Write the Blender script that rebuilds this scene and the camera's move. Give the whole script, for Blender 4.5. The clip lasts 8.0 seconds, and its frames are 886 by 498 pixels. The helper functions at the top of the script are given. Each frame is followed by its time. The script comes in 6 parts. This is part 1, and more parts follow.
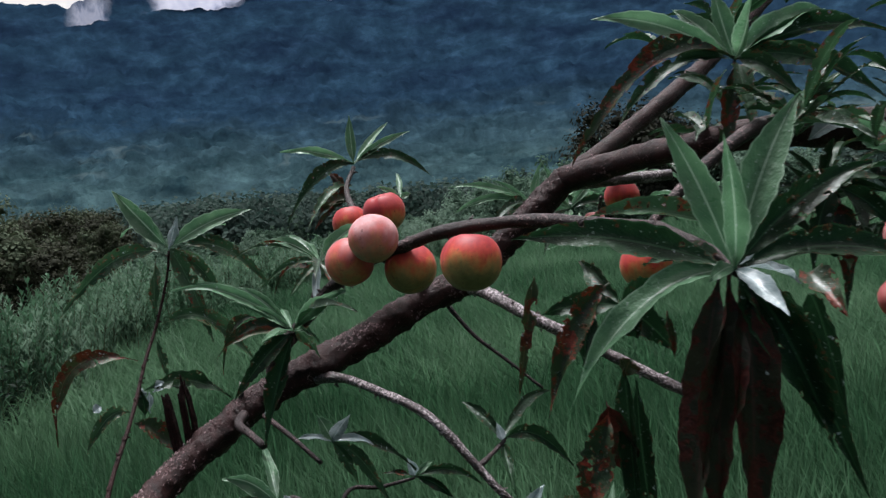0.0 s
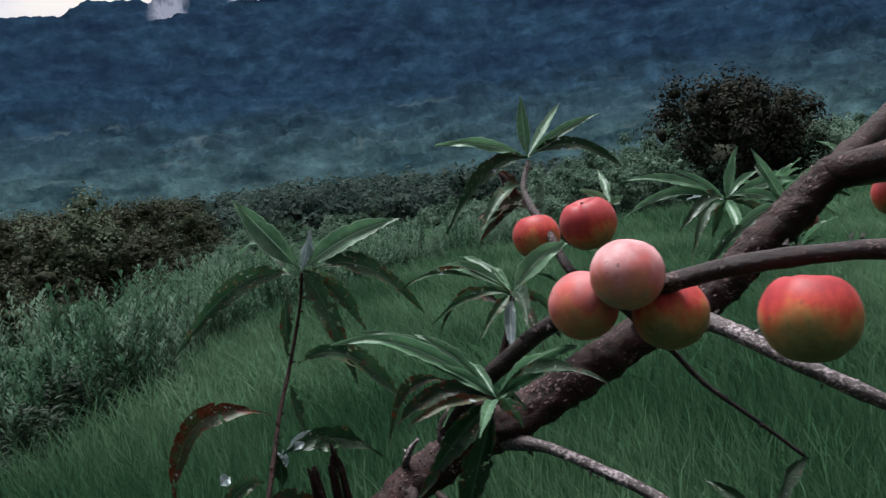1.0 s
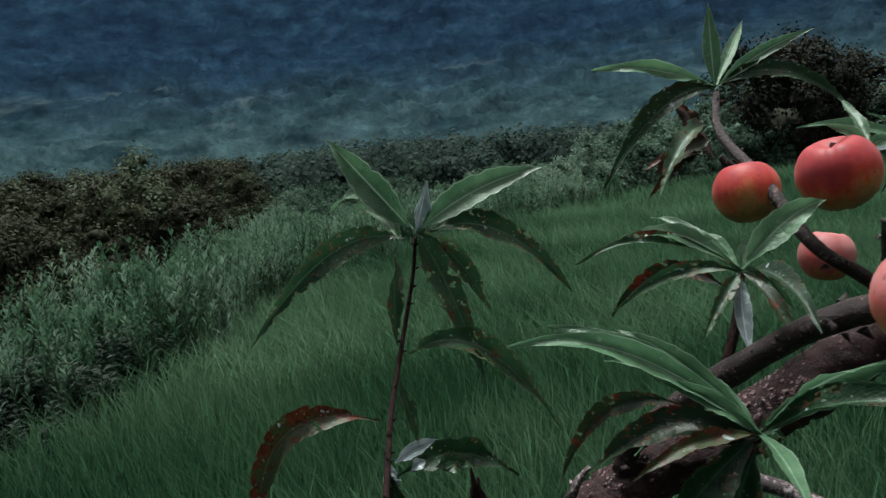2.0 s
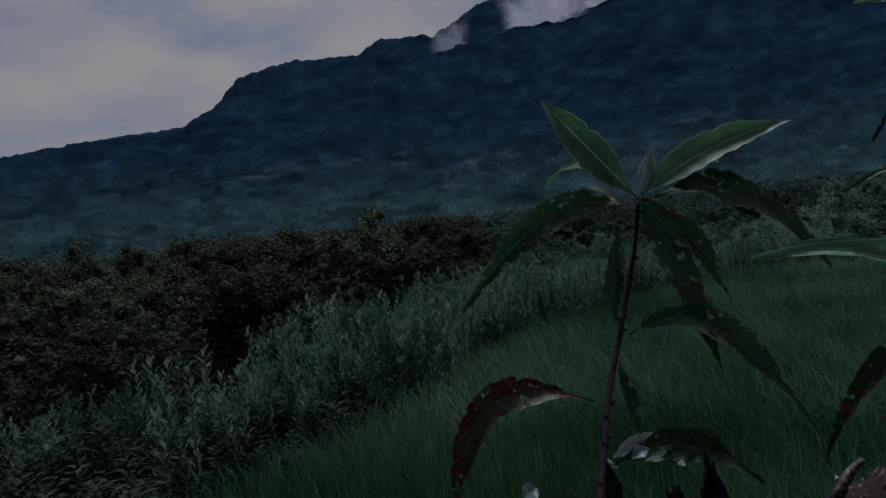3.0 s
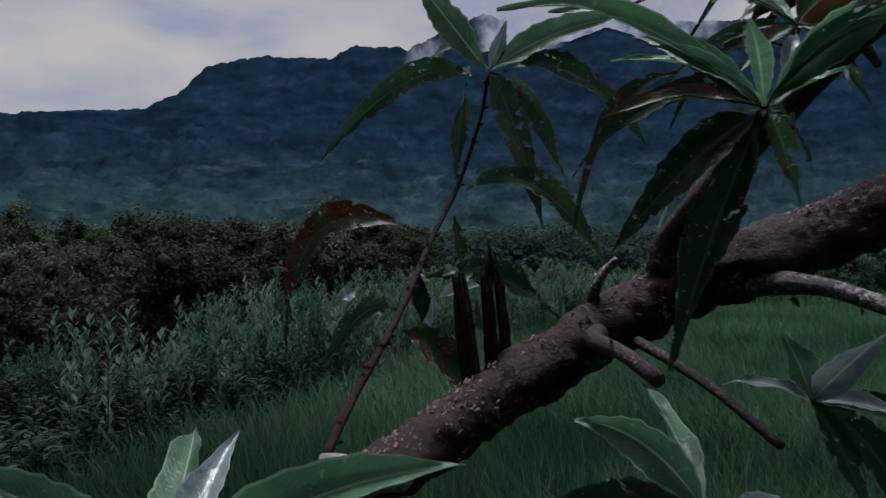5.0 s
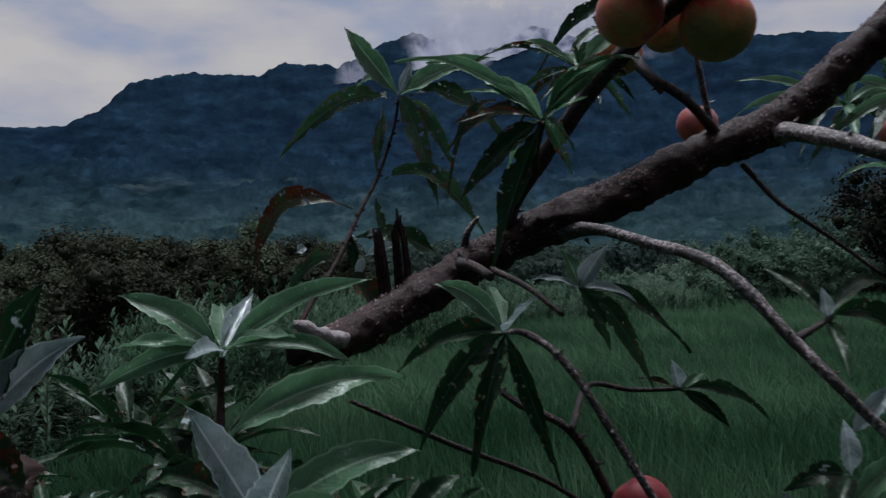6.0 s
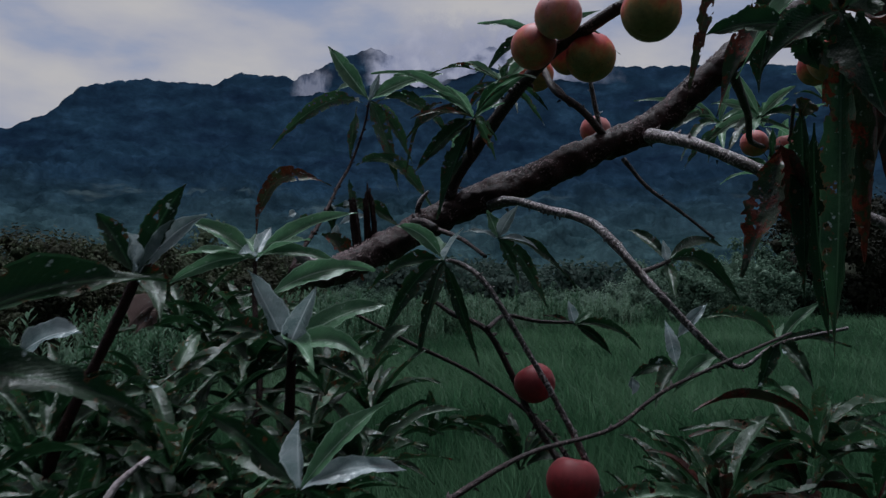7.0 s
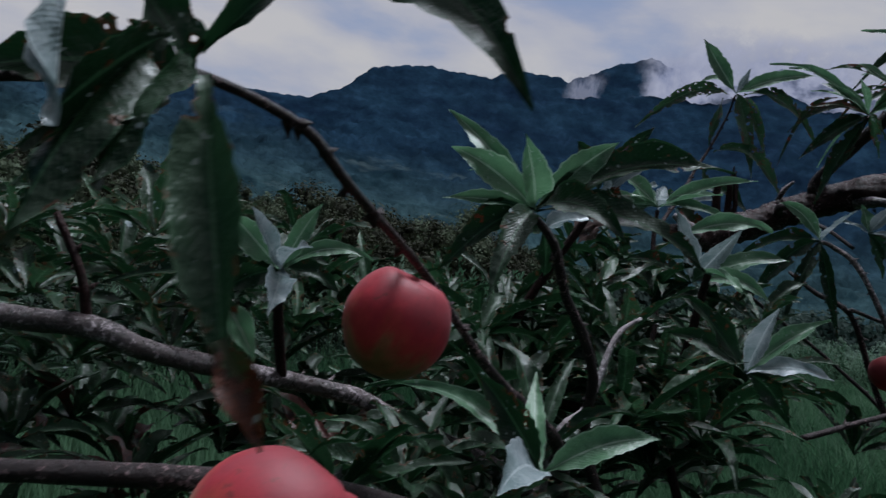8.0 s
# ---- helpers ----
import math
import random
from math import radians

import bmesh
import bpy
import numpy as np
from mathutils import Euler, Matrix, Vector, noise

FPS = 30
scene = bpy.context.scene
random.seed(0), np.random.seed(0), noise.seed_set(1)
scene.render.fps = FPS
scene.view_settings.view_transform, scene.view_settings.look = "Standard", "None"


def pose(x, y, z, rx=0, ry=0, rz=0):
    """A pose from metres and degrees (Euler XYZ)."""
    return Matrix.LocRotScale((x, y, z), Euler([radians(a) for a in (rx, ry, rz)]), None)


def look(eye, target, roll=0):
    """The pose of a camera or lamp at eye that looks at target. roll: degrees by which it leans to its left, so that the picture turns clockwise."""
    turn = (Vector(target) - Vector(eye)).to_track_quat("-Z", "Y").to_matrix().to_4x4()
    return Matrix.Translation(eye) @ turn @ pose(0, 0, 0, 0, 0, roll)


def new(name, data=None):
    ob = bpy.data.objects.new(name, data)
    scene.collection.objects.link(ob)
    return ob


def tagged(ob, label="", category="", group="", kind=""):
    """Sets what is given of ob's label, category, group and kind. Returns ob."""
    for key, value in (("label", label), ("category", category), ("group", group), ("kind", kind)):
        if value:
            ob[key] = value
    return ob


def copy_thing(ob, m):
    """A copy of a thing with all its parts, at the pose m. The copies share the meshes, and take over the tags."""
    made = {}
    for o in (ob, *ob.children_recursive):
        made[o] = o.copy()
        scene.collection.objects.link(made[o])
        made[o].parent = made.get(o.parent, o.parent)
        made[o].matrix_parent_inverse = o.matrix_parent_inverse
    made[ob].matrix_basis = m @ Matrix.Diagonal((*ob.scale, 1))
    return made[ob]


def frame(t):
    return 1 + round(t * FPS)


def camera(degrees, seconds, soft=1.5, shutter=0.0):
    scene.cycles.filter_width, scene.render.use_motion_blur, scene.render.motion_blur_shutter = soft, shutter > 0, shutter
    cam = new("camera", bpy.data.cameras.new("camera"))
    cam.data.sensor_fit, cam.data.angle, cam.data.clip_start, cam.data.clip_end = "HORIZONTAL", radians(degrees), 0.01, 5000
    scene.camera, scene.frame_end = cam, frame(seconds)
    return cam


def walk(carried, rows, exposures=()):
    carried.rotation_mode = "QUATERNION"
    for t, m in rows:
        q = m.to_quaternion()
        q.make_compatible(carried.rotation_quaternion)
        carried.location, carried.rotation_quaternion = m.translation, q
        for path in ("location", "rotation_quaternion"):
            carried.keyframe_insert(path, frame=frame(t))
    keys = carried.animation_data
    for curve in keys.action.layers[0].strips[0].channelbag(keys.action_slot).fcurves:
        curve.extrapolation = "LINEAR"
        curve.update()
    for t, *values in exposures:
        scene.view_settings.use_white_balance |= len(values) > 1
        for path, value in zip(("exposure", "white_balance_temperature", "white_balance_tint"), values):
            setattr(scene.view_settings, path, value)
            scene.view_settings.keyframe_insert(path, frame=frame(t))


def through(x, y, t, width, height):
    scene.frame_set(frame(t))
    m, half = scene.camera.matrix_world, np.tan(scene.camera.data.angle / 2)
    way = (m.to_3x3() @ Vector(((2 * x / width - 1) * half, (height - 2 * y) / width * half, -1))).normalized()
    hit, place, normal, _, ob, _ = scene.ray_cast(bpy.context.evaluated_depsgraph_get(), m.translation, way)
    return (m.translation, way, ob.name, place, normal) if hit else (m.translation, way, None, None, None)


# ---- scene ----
cam = camera(59.40, 8.0, soft=1.35, shutter=0.18)
PATH = [  # seconds, eye, target, roll
    (0.0, (0.0000, 0.0000, 1.5000), (0.0000, 1.9951, 1.3605), -5.00),
    (0.5, (-0.0600, 0.1409, 1.5233), (-0.1445, 2.1321, 1.3559), -6.08),
    (1.0, (-0.1533, 0.2639, 1.5416), (-0.3467, 2.2474, 1.3729), -6.33),
    (2.3, (-0.2917, 0.5291, 1.5115), (-0.6756, 2.4752, 1.2563), -6.13),
    (2.5, (-0.2792, 0.5508, 1.4840), (-0.7769, 2.4754, 1.2645), -7.37),
    (3.0, (-0.2974, 0.5284, 1.4423), (-1.1406, 2.3415, 1.4008), -6.32),
    (3.5, (-0.3174, 0.5045, 1.3868), (-1.2683, 2.2639, 1.3955), -2.30),
    (4.0, (-0.2985, 0.4942, 1.3193), (-1.2903, 2.2309, 1.3067), 0.40),
    (4.5, (-0.2467, 0.5099, 1.3114), (-1.2031, 2.2662, 1.2835), 0.69),
    (4.7, (-0.2238, 0.5245, 1.3002), (-1.0778, 2.3327, 1.2691), 0.55),
    (5.8, (-0.1076, 0.2809, 1.2494), (-0.7213, 2.1843, 1.2742), -0.52),
    (6.0, (-0.0773, 0.2263, 1.2298), (-0.6412, 2.1448, 1.2644), -0.69),
    (6.5, (-0.0010, 0.0711, 1.1991), (-0.4472, 2.0194, 1.2703), -0.66),
    (7.0, (-0.0026, -0.0520, 1.1502), (-0.4494, 1.8959, 1.2273), 0.74),
    (7.5, (-0.0550, -0.1788, 1.0997), (-0.8414, 1.6596, 1.1426), 7.20),
    (8.0, (-0.1076, -0.2460, 1.0573), (-1.1256, 1.4754, 1.0765), 11.43),
]
walk(cam, [(t, look(eye, target, roll)) for t, eye, target, roll in PATH],
     exposures=[(0.0, 0.80, 6150, 9), (1.0, 0.75, 6150, 9), (2.4, 0.47, 6350, 1), (2.7, 0.0, 6150, 8), (3.0, -1.1, 5700, 9), (3.3, -1.1, 5700, 9), (3.6, -0.72, 5750, 9),
                (4.0, -0.35, 5900, 9), (4.5, -0.27, 5900, 9), (5.8, -0.25, 5850, 9), (7.0, -0.3, 5750, 9), (7.5, -0.35, 5650, 9), (8.0, -0.2, 5650, 9)])

# ---- world and light ----
world = bpy.data.worlds.new("overcast_sky")
scene.world = world
world.use_nodes = True
wn, wl = world.node_tree.nodes, world.node_tree.links
wn.clear()
SUN_EL, SUN_AZ = 76.0, 335.0        # degrees; azimuth clockwise from +y
sky = wn.new("ShaderNodeTexSky")
sky.sky_type, sky.sun_disc = "NISHITA", False
sky.sun_elevation, sky.sun_rotation = radians(SUN_EL), radians(SUN_AZ)
sky_dim = wn.new("ShaderNodeVectorMath")
sky_dim.operation = "SCALE"
sky_dim.inputs[3].default_value = 0.10
wl.new(sky.outputs[0], sky_dim.inputs[0])
coord = wn.new("ShaderNodeTexCoord")
stretch = wn.new("ShaderNodeMapping")
stretch.inputs["Scale"].default_value = (1.0, 1.0, 2.6)
wl.new(coord.outputs["Generated"], stretch.inputs[0])
cl = wn.new("ShaderNodeTexNoise")
cl.inputs["Scale"].default_value, cl.inputs["Detail"].default_value, cl.inputs["Roughness"].default_value = 4.2, 7.0, 0.50
wl.new(stretch.outputs[0], cl.inputs[0])
shade = wn.new("ShaderNodeValToRGB")
shade.color_ramp.elements[0].position, shade.color_ramp.elements[0].color = 0.34, (0.47, 0.47, 0.555, 1)
shade.color_ramp.elements[1].position, shade.color_ramp.elements[1].color = 0.60, (0.72, 0.655, 0.60, 1)
wl.new(cl.outputs[0], shade.inputs[0])
cover = wn.new("ShaderNodeValToRGB")
cover.color_ramp.elements[0].position, cover.color_ramp.elements[0].color = 0.30, (0.55, 0.55, 0.55, 1)
cover.color_ramp.elements[1].position, cover.color_ramp.elements[1].color = 0.44, (1, 1, 1, 1)
wl.new(cl.outputs[0], cover.inputs[0])
blend = wn.new("ShaderNodeMix")
blend.data_type = "RGBA"
wl.new(cover.outputs[0], blend.inputs["Factor"])
wl.new(sky_dim.outputs[0], blend.inputs["A"])
wl.new(shade.outputs[0], blend.inputs["B"])
bg = wn.new("ShaderNodeBackground")
bg.inputs["Strength"].default_value = 0.85
wl.new(blend.outputs["Result"], bg.inputs[0])
wl.new(bg.outputs[0], wn.new("ShaderNodeOutputWorld").inputs[0])

sun = new("sun", bpy.data.lights.new("sun", "SUN"))
sun.data.energy, sun.data.angle, sun.data.color = 4.3, radians(22), (1.0, 0.98, 0.96)
sun_from = Vector((math.sin(radians(SUN_AZ)) * math.cos(radians(SUN_EL)), math.cos(radians(SUN_AZ)) * math.cos(radians(SUN_EL)), math.sin(radians(SUN_EL))))
sun.matrix_world = look(sun_from * 20, (0, 0, 0))


# ---- materials ----
def material(name, rough=0.6, spec=0.4):
    m = bpy.data.materials.new(name)
    m.use_nodes = True
    bsdf = m.node_tree.nodes["Principled BSDF"]
    bsdf.inputs["Roughness"].default_value = rough
    bsdf.inputs["Specular IOR Level"].default_value = spec
    return m, m.node_tree.nodes, m.node_tree.links, bsdf


def noise_node(nodes, links, vec, scale, detail=4.0, rough=0.55):
    n = nodes.new("ShaderNodeTexNoise")
    n.inputs["Scale"].default_value, n.inputs["Detail"].default_value, n.inputs["Roughness"].default_value = scale, detail, rough
    links.new(vec, n.inputs["Vector"])
    return n.outputs[0]


def ramp(nodes, links, fac, stops):
    r = nodes.new("ShaderNodeValToRGB")
    r.color_ramp.elements[0].position, r.color_ramp.elements[0].color = stops[0][0], (*stops[0][1], 1)
    r.color_ramp.elements[1].position, r.color_ramp.elements[1].color = stops[-1][0], (*stops[-1][1], 1)
    for p, c in stops[1:-1]:
        r.color_ramp.elements.new(p).color = (*c, 1)
    links.new(fac, r.inputs[0])
    return r.outputs[0]


def mixed(nodes, links, fac, a, b, mode="MIX"):
    m = nodes.new("ShaderNodeMix")
    m.data_type, m.blend_type = "RGBA", mode
    for socket, v in (("Factor", fac), ("A", a), ("B", b)):
        if isinstance(v, (tuple, float, int)):
            m.inputs[socket].default_value = (*v, 1) if isinstance(v, tuple) else v
        else:
            links.new(v, m.inputs[socket])
    return m.outputs["Result"]


def bump(nodes, links, bsdf, height, strength, distance):
    b = nodes.new("ShaderNodeBump")
    b.inputs["Strength"].default_value, b.inputs["Distance"].default_value = strength, distance
    links.new(height, b.inputs["Height"])
    links.new(b.outputs[0], bsdf.inputs["Normal"])


def world_place(nodes):
    return nodes.new("ShaderNodeNewGeometry").outputs["Position"]


def calc(nodes, links, op, a, b=0.0):
    m = nodes.new("ShaderNodeMath")
    m.operation = op
    for k, v in enumerate((a, b)):
        if isinstance(v, (float, int)):
            m.inputs[k].default_value = v
        else:
            links.new(v, m.inputs[k])
    return m.outputs[0]


def leaf_material(name, dark, light, vein, spot=None, spot_at=0.62, rough=0.42, glow=0.24, spec=0.6, glint_at=0.68, dots=0.5, holes=0.0):
    """A leaf: blotched blade, paler midrib, faint side veins, scorched margins, painted silvery glints and pale rim,
    light shining through.
    """
    m, n, l, b = material(name, rough, spec)
    pos = world_place(n)
    rnd = n.new("ShaderNodeObjectInfo").outputs["Random"]
    base = ramp(n, l, noise_node(n, l, pos, 38.0, 5.0, 0.6), [(0.3, dark), (0.72, light)])
    base = mixed(n, l, calc(n, l, "MULTIPLY", rnd, 0.42), base, tuple(v * 0.4 for v in dark), "MIX")
    uv = n.new("ShaderNodeUVMap")
    sep = n.new("ShaderNodeSeparateXYZ")
    l.new(uv.outputs[0], sep.inputs[0])
    off = calc(n, l, "SUBTRACT", sep.outputs[1], 0.5)
    across = calc(n, l, "ABSOLUTE", off)
    rib = calc(n, l, "LESS_THAN", across, 0.03)
    warp = calc(n, l, "MULTIPLY", noise_node(n, l, pos, 60.0, 3.0), 9.0)
    run = calc(n, l, "ADD", calc(n, l, "MULTIPLY", sep.outputs[0], 150.0), calc(n, l, "MULTIPLY", across, -60.0))
    side = calc(n, l, "SINE", calc(n, l, "ADD", run, warp))
    quilt = calc(n, l, "MULTIPLY", side, noise_node(n, l, pos, 25.0, 2.0))
    ribs = ramp(n, l, side, [(0.55, (0, 0, 0)), (0.95, (0.07, 0.07, 0.07))])
    base = mixed(n, l, ribs, base, vein)
    base = mixed(n, l, calc(n, l, "MULTIPLY", rib, 0.75), base, vein)
    # rim highlight along the margin, put into the base colour
    rim = calc(n, l, "GREATER_THAN", across, 0.455)
    base = mixed(n, l, calc(n, l, "MULTIPLY", rim, 0.45), base, vein)
    if spot:
        big = noise_node(n, l, pos, 42.0, 5.0, 0.68)
        fine = noise_node(n, l, pos, 260.0, 3.0)
        near_edge = calc(n, l, "MULTIPLY", calc(n, l, "ADD", across, off), 0.05)
        mask = calc(n, l, "ADD", calc(n, l, "ADD", calc(n, l, "MULTIPLY", big, 0.8), calc(n, l, "MULTIPLY", fine, 0.2)), near_edge)
        mask = ramp(n, l, mask, [(spot_at, (0, 0, 0)), (spot_at + 0.035, (1, 1, 1))])
        rust = ramp(n, l, noise_node(n, l, pos, 95.0, 6.0, 0.78), [(0.32, tuple(v * 0.12 for v in spot)), (0.45, tuple(v * 0.45 for v in spot)), (0.52, spot), (0.60, tuple(v * 0.25 for v in spot)),
                                                                   (0.70, (spot[0] * 1.5, spot[0] * 0.62, spot[2]))])
        base = mixed(n, l, mask, base, rust)
    if holes:
        keep = calc(n, l, "MULTIPLY", calc(n, l, "LESS_THAN", across, 0.07), 0.5)
        bite = calc(n, l, "ADD", noise_node(n, l, pos, 105.0, 3.0, 0.5), calc(n, l, "MULTIPLY", across, 0.30))
        bite = calc(n, l, "SUBTRACT", bite, keep)
        scorch = ramp(n, l, bite, [(holes - 0.045, (0, 0, 0)), (holes - 0.015, (0.55, 0.55, 0.55))])
        base = mixed(n, l, scorch, base, spot if spot else vein)
    # pale specks and drops, which also carry small glints in the colour
    fleck = ramp(n, l, noise_node(n, l, pos, 330.0, 1.0), [(0.70, (0, 0, 0)), (0.73, (dots, dots, dots))])
    base = mixed(n, l, fleck, base, (0.30, 0.35, 0.33))
    # silvery patches paint the sky's glints into the blade colour
    silver = ramp(n, l, noise_node(n, l, pos, 85.0, 4.0, 0.55), [(glint_at, (0, 0, 0)), (glint_at + 0.03, (0.9, 0.9, 0.9))])
    base = mixed(n, l, silver, base, (0.34, 0.40, 0.42))
    l.new(base, b.inputs["Base Color"])
    l.new(ramp(n, l, noise_node(n, l, pos, 70.0), [(0.3, (rough - 0.14,) * 3), (0.7, (rough + 0.15,) * 3)]), b.inputs["Roughness"])
    bump(n, l, b, calc(n, l, "ADD", calc(n, l, "MULTIPLY", quilt, 0.07), calc(n, l, "MULTIPLY", noise_node(n, l, pos, 120.0), 2.4)), 0.55, 0.0014)
    tr = n.new("ShaderNodeBsdfTranslucent")
    l.new(base, tr.inputs[0])
    add = n.new("ShaderNodeMixShader")
    add.inputs[0].default_value = glow
    l.new(b.outputs[0], add.inputs[1])
    l.new(tr.outputs[0], add.inputs[2])
    whole = add.outputs[0]
    if holes:
        # bites and holes eaten through the blade, most of them from the margin
        eaten = n.new("ShaderNodeMixShader")
        l.new(ramp(n, l, bite, [(holes, (0, 0, 0)), (holes + 0.004, (1, 1, 1))]), eaten.inputs[0])
        l.new(whole, eaten.inputs[1])
        l.new(n.new("ShaderNodeBsdfTransparent").outputs[0], eaten.inputs[2])
        whole = eaten.outputs[0]
    l.new(whole, n["Material Output"].inputs[0])
    return m


LEAF = {
    "green": leaf_material("leaf_young", (0.050, 0.130, 0.064), (0.130, 0.265, 0.138), (0.31, 0.43, 0.32), rough=0.38, spec=0.6, glow=0.36, glint_at=0.72),
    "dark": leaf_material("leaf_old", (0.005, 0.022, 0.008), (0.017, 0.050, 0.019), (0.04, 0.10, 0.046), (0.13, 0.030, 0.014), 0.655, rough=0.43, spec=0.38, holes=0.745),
    "eaten": leaf_material("leaf_eaten", (0.018, 0.054, 0.024), (0.046, 0.115, 0.050), (0.08, 0.15, 0.08), (0.17, 0.040, 0.018), 0.605, rough=0.43, spec=0.40, holes=0.695),
    "rust": leaf_material("leaf_rusty", (0.010, 0.026, 0.010), (0.026, 0.052, 0.020), (0.03, 0.035, 0.02), (0.17, 0.028, 0.012), 0.535, rough=0.40, glow=0.15, spec=0.5, glint_at=0.73, holes=0.72),
    "brown": leaf_material("leaf_dying", (0.024, 0.044, 0.014), (0.055, 0.072, 0.024), (0.10, 0.08, 0.04), (0.11, 0.028, 0.011), 0.50, 0.5, glow=0.15, spec=0.45, holes=0.70),
    "dead": leaf_material("leaf_scorched", (0.014, 0.018, 0.011), (0.032, 0.036, 0.019), (0.05, 0.025, 0.02), (0.075, 0.017, 0.013), 0.50, 0.48, glow=0.12, spec=0.35, glint_at=0.76, dots=0.06),
    "dry": leaf_material("leaf_dry", (0.13, 0.085, 0.08), (0.30, 0.22, 0.21), (0.3, 0.22, 0.2), rough=0.6, spec=0.3),
    # pale flakes, and glossy leaves whose sky reflection is put into the colour
    "silver": leaf_material("leaf_pale_sheen", (0.13, 0.20, 0.20), (0.42, 0.47, 0.50), (0.50, 0.56, 0.58), rough=0.28, glow=0.30, spec=0.7),
}


LEAF["plain"], LEAF["spotted"], LEAF["scorched"] = LEAF["dark"], LEAF["eaten"], LEAF["brown"]


def bark_material(name, dark, light, pale_patch, pale_from=0.6, scale=1.0, rough=0.46, spec=0.5):
    """Damp bark: mottled, cracked across, with cork specks and pale patches that serve as lifted flakes and painted
    highlights.
    """
    m, n, l, b = material(name, rough, spec)
    pos = world_place(n)
    base = ramp(n, l, noise_node(n, l, pos, 60.0 * scale, 6.0, 0.65), [(0.32, dark), (0.68, light)])
    patch = noise_node(n, l, pos, 240.0 * scale ** 0.6, 6.0, 0.70)
    where = noise_node(n, l, pos, 26.0, 2.0)
    patch = calc(n, l, "ADD", patch, calc(n, l, "MULTIPLY", calc(n, l, "SUBTRACT", where, 0.5), 0.42))
    base = mixed(n, l, ramp(n, l, patch, [(pale_from - 0.01, (0, 0, 0)), (pale_from + 0.03, (1, 1, 1))]), base, pale_patch)
    speck = ramp(n, l, noise_node(n, l, pos, 420.0 * scale ** 0.5, 2.0), [(0.66, (0, 0, 0)), (0.70, (0.8, 0.8, 0.8))])
    base = mixed(n, l, speck, base, tuple(0.7 * p + 0.3 * q for p, q in zip(light, pale_patch)))
    vor = n.new("ShaderNodeTexVoronoi")
    vor.feature = "DISTANCE_TO_EDGE"
    vor.inputs["Scale"].default_value = 95.0 * scale
    l.new(pos, vor.inputs["Vector"])
    crack = ramp(n, l, vor.outputs[0], [(0.0, (0.30, 0.28, 0.28)), (0.06, (1, 1, 1))])
    base = mixed(n, l, 0.55, base, crack, "MULTIPLY")
    l.new(base, b.inputs["Base Color"])
    l.new(ramp(n, l, patch, [(0.35, (rough - 0.12,) * 3), (0.65, (rough + 0.2,) * 3)]), b.inputs["Roughness"])
    bump(n, l, b, calc(n, l, "ADD", calc(n, l, "MULTIPLY", vor.outputs[0], 0.4), calc(n, l, "MULTIPLY", patch, 1.4)), 0.8, 0.0022)
    return m


BARK = bark_material("bark_rough", (0.008, 0.0026, 0.0026), (0.038, 0.0125, 0.012), (0.24, 0.16, 0.17), 0.63, rough=0.5, spec=0.22)
BARK_SMOOTH = bark_material("bark_smooth", (0.018, 0.010, 0.010), (0.070, 0.046, 0.046), (0.42, 0.35, 0.37), 0.56, 1.3, 0.36, 0.7)
BARK_RED = bark_material("bark_young_red", (0.010, 0.004, 0.004), (0.032, 0.012, 0.011), (0.14, 0.08, 0.078), 0.68, 2.0, 0.6, 0.15)
BARK_DARK = bark_material("bark_dark", (0.010, 0.005, 0.005), (0.032, 0.018, 0.018), (0.24, 0.16, 0.165), 0.61, 1.6, 0.5, 0.35)
DEADWOOD = bark_material("wood_splintered", (0.006, 0.003, 0.003), (0.026, 0.010, 0.009), (0.07, 0.026, 0.022), 0.66, 3.0, 0.7, 0.12)
# chips kept pale to put the limb's top light into colour
FLAKE = bark_material("bark_flake", (0.13, 0.075, 0.075), (0.30, 0.205, 0.215), (0.42, 0.33, 0.35), 0.60, 2.0, 0.5, 0.4)
CUTWOOD = bark_material("wood_weathered", (0.16, 0.13, 0.135), (0.38, 0.33, 0.345), (0.60, 0.55, 0.57), 0.58, 1.5)


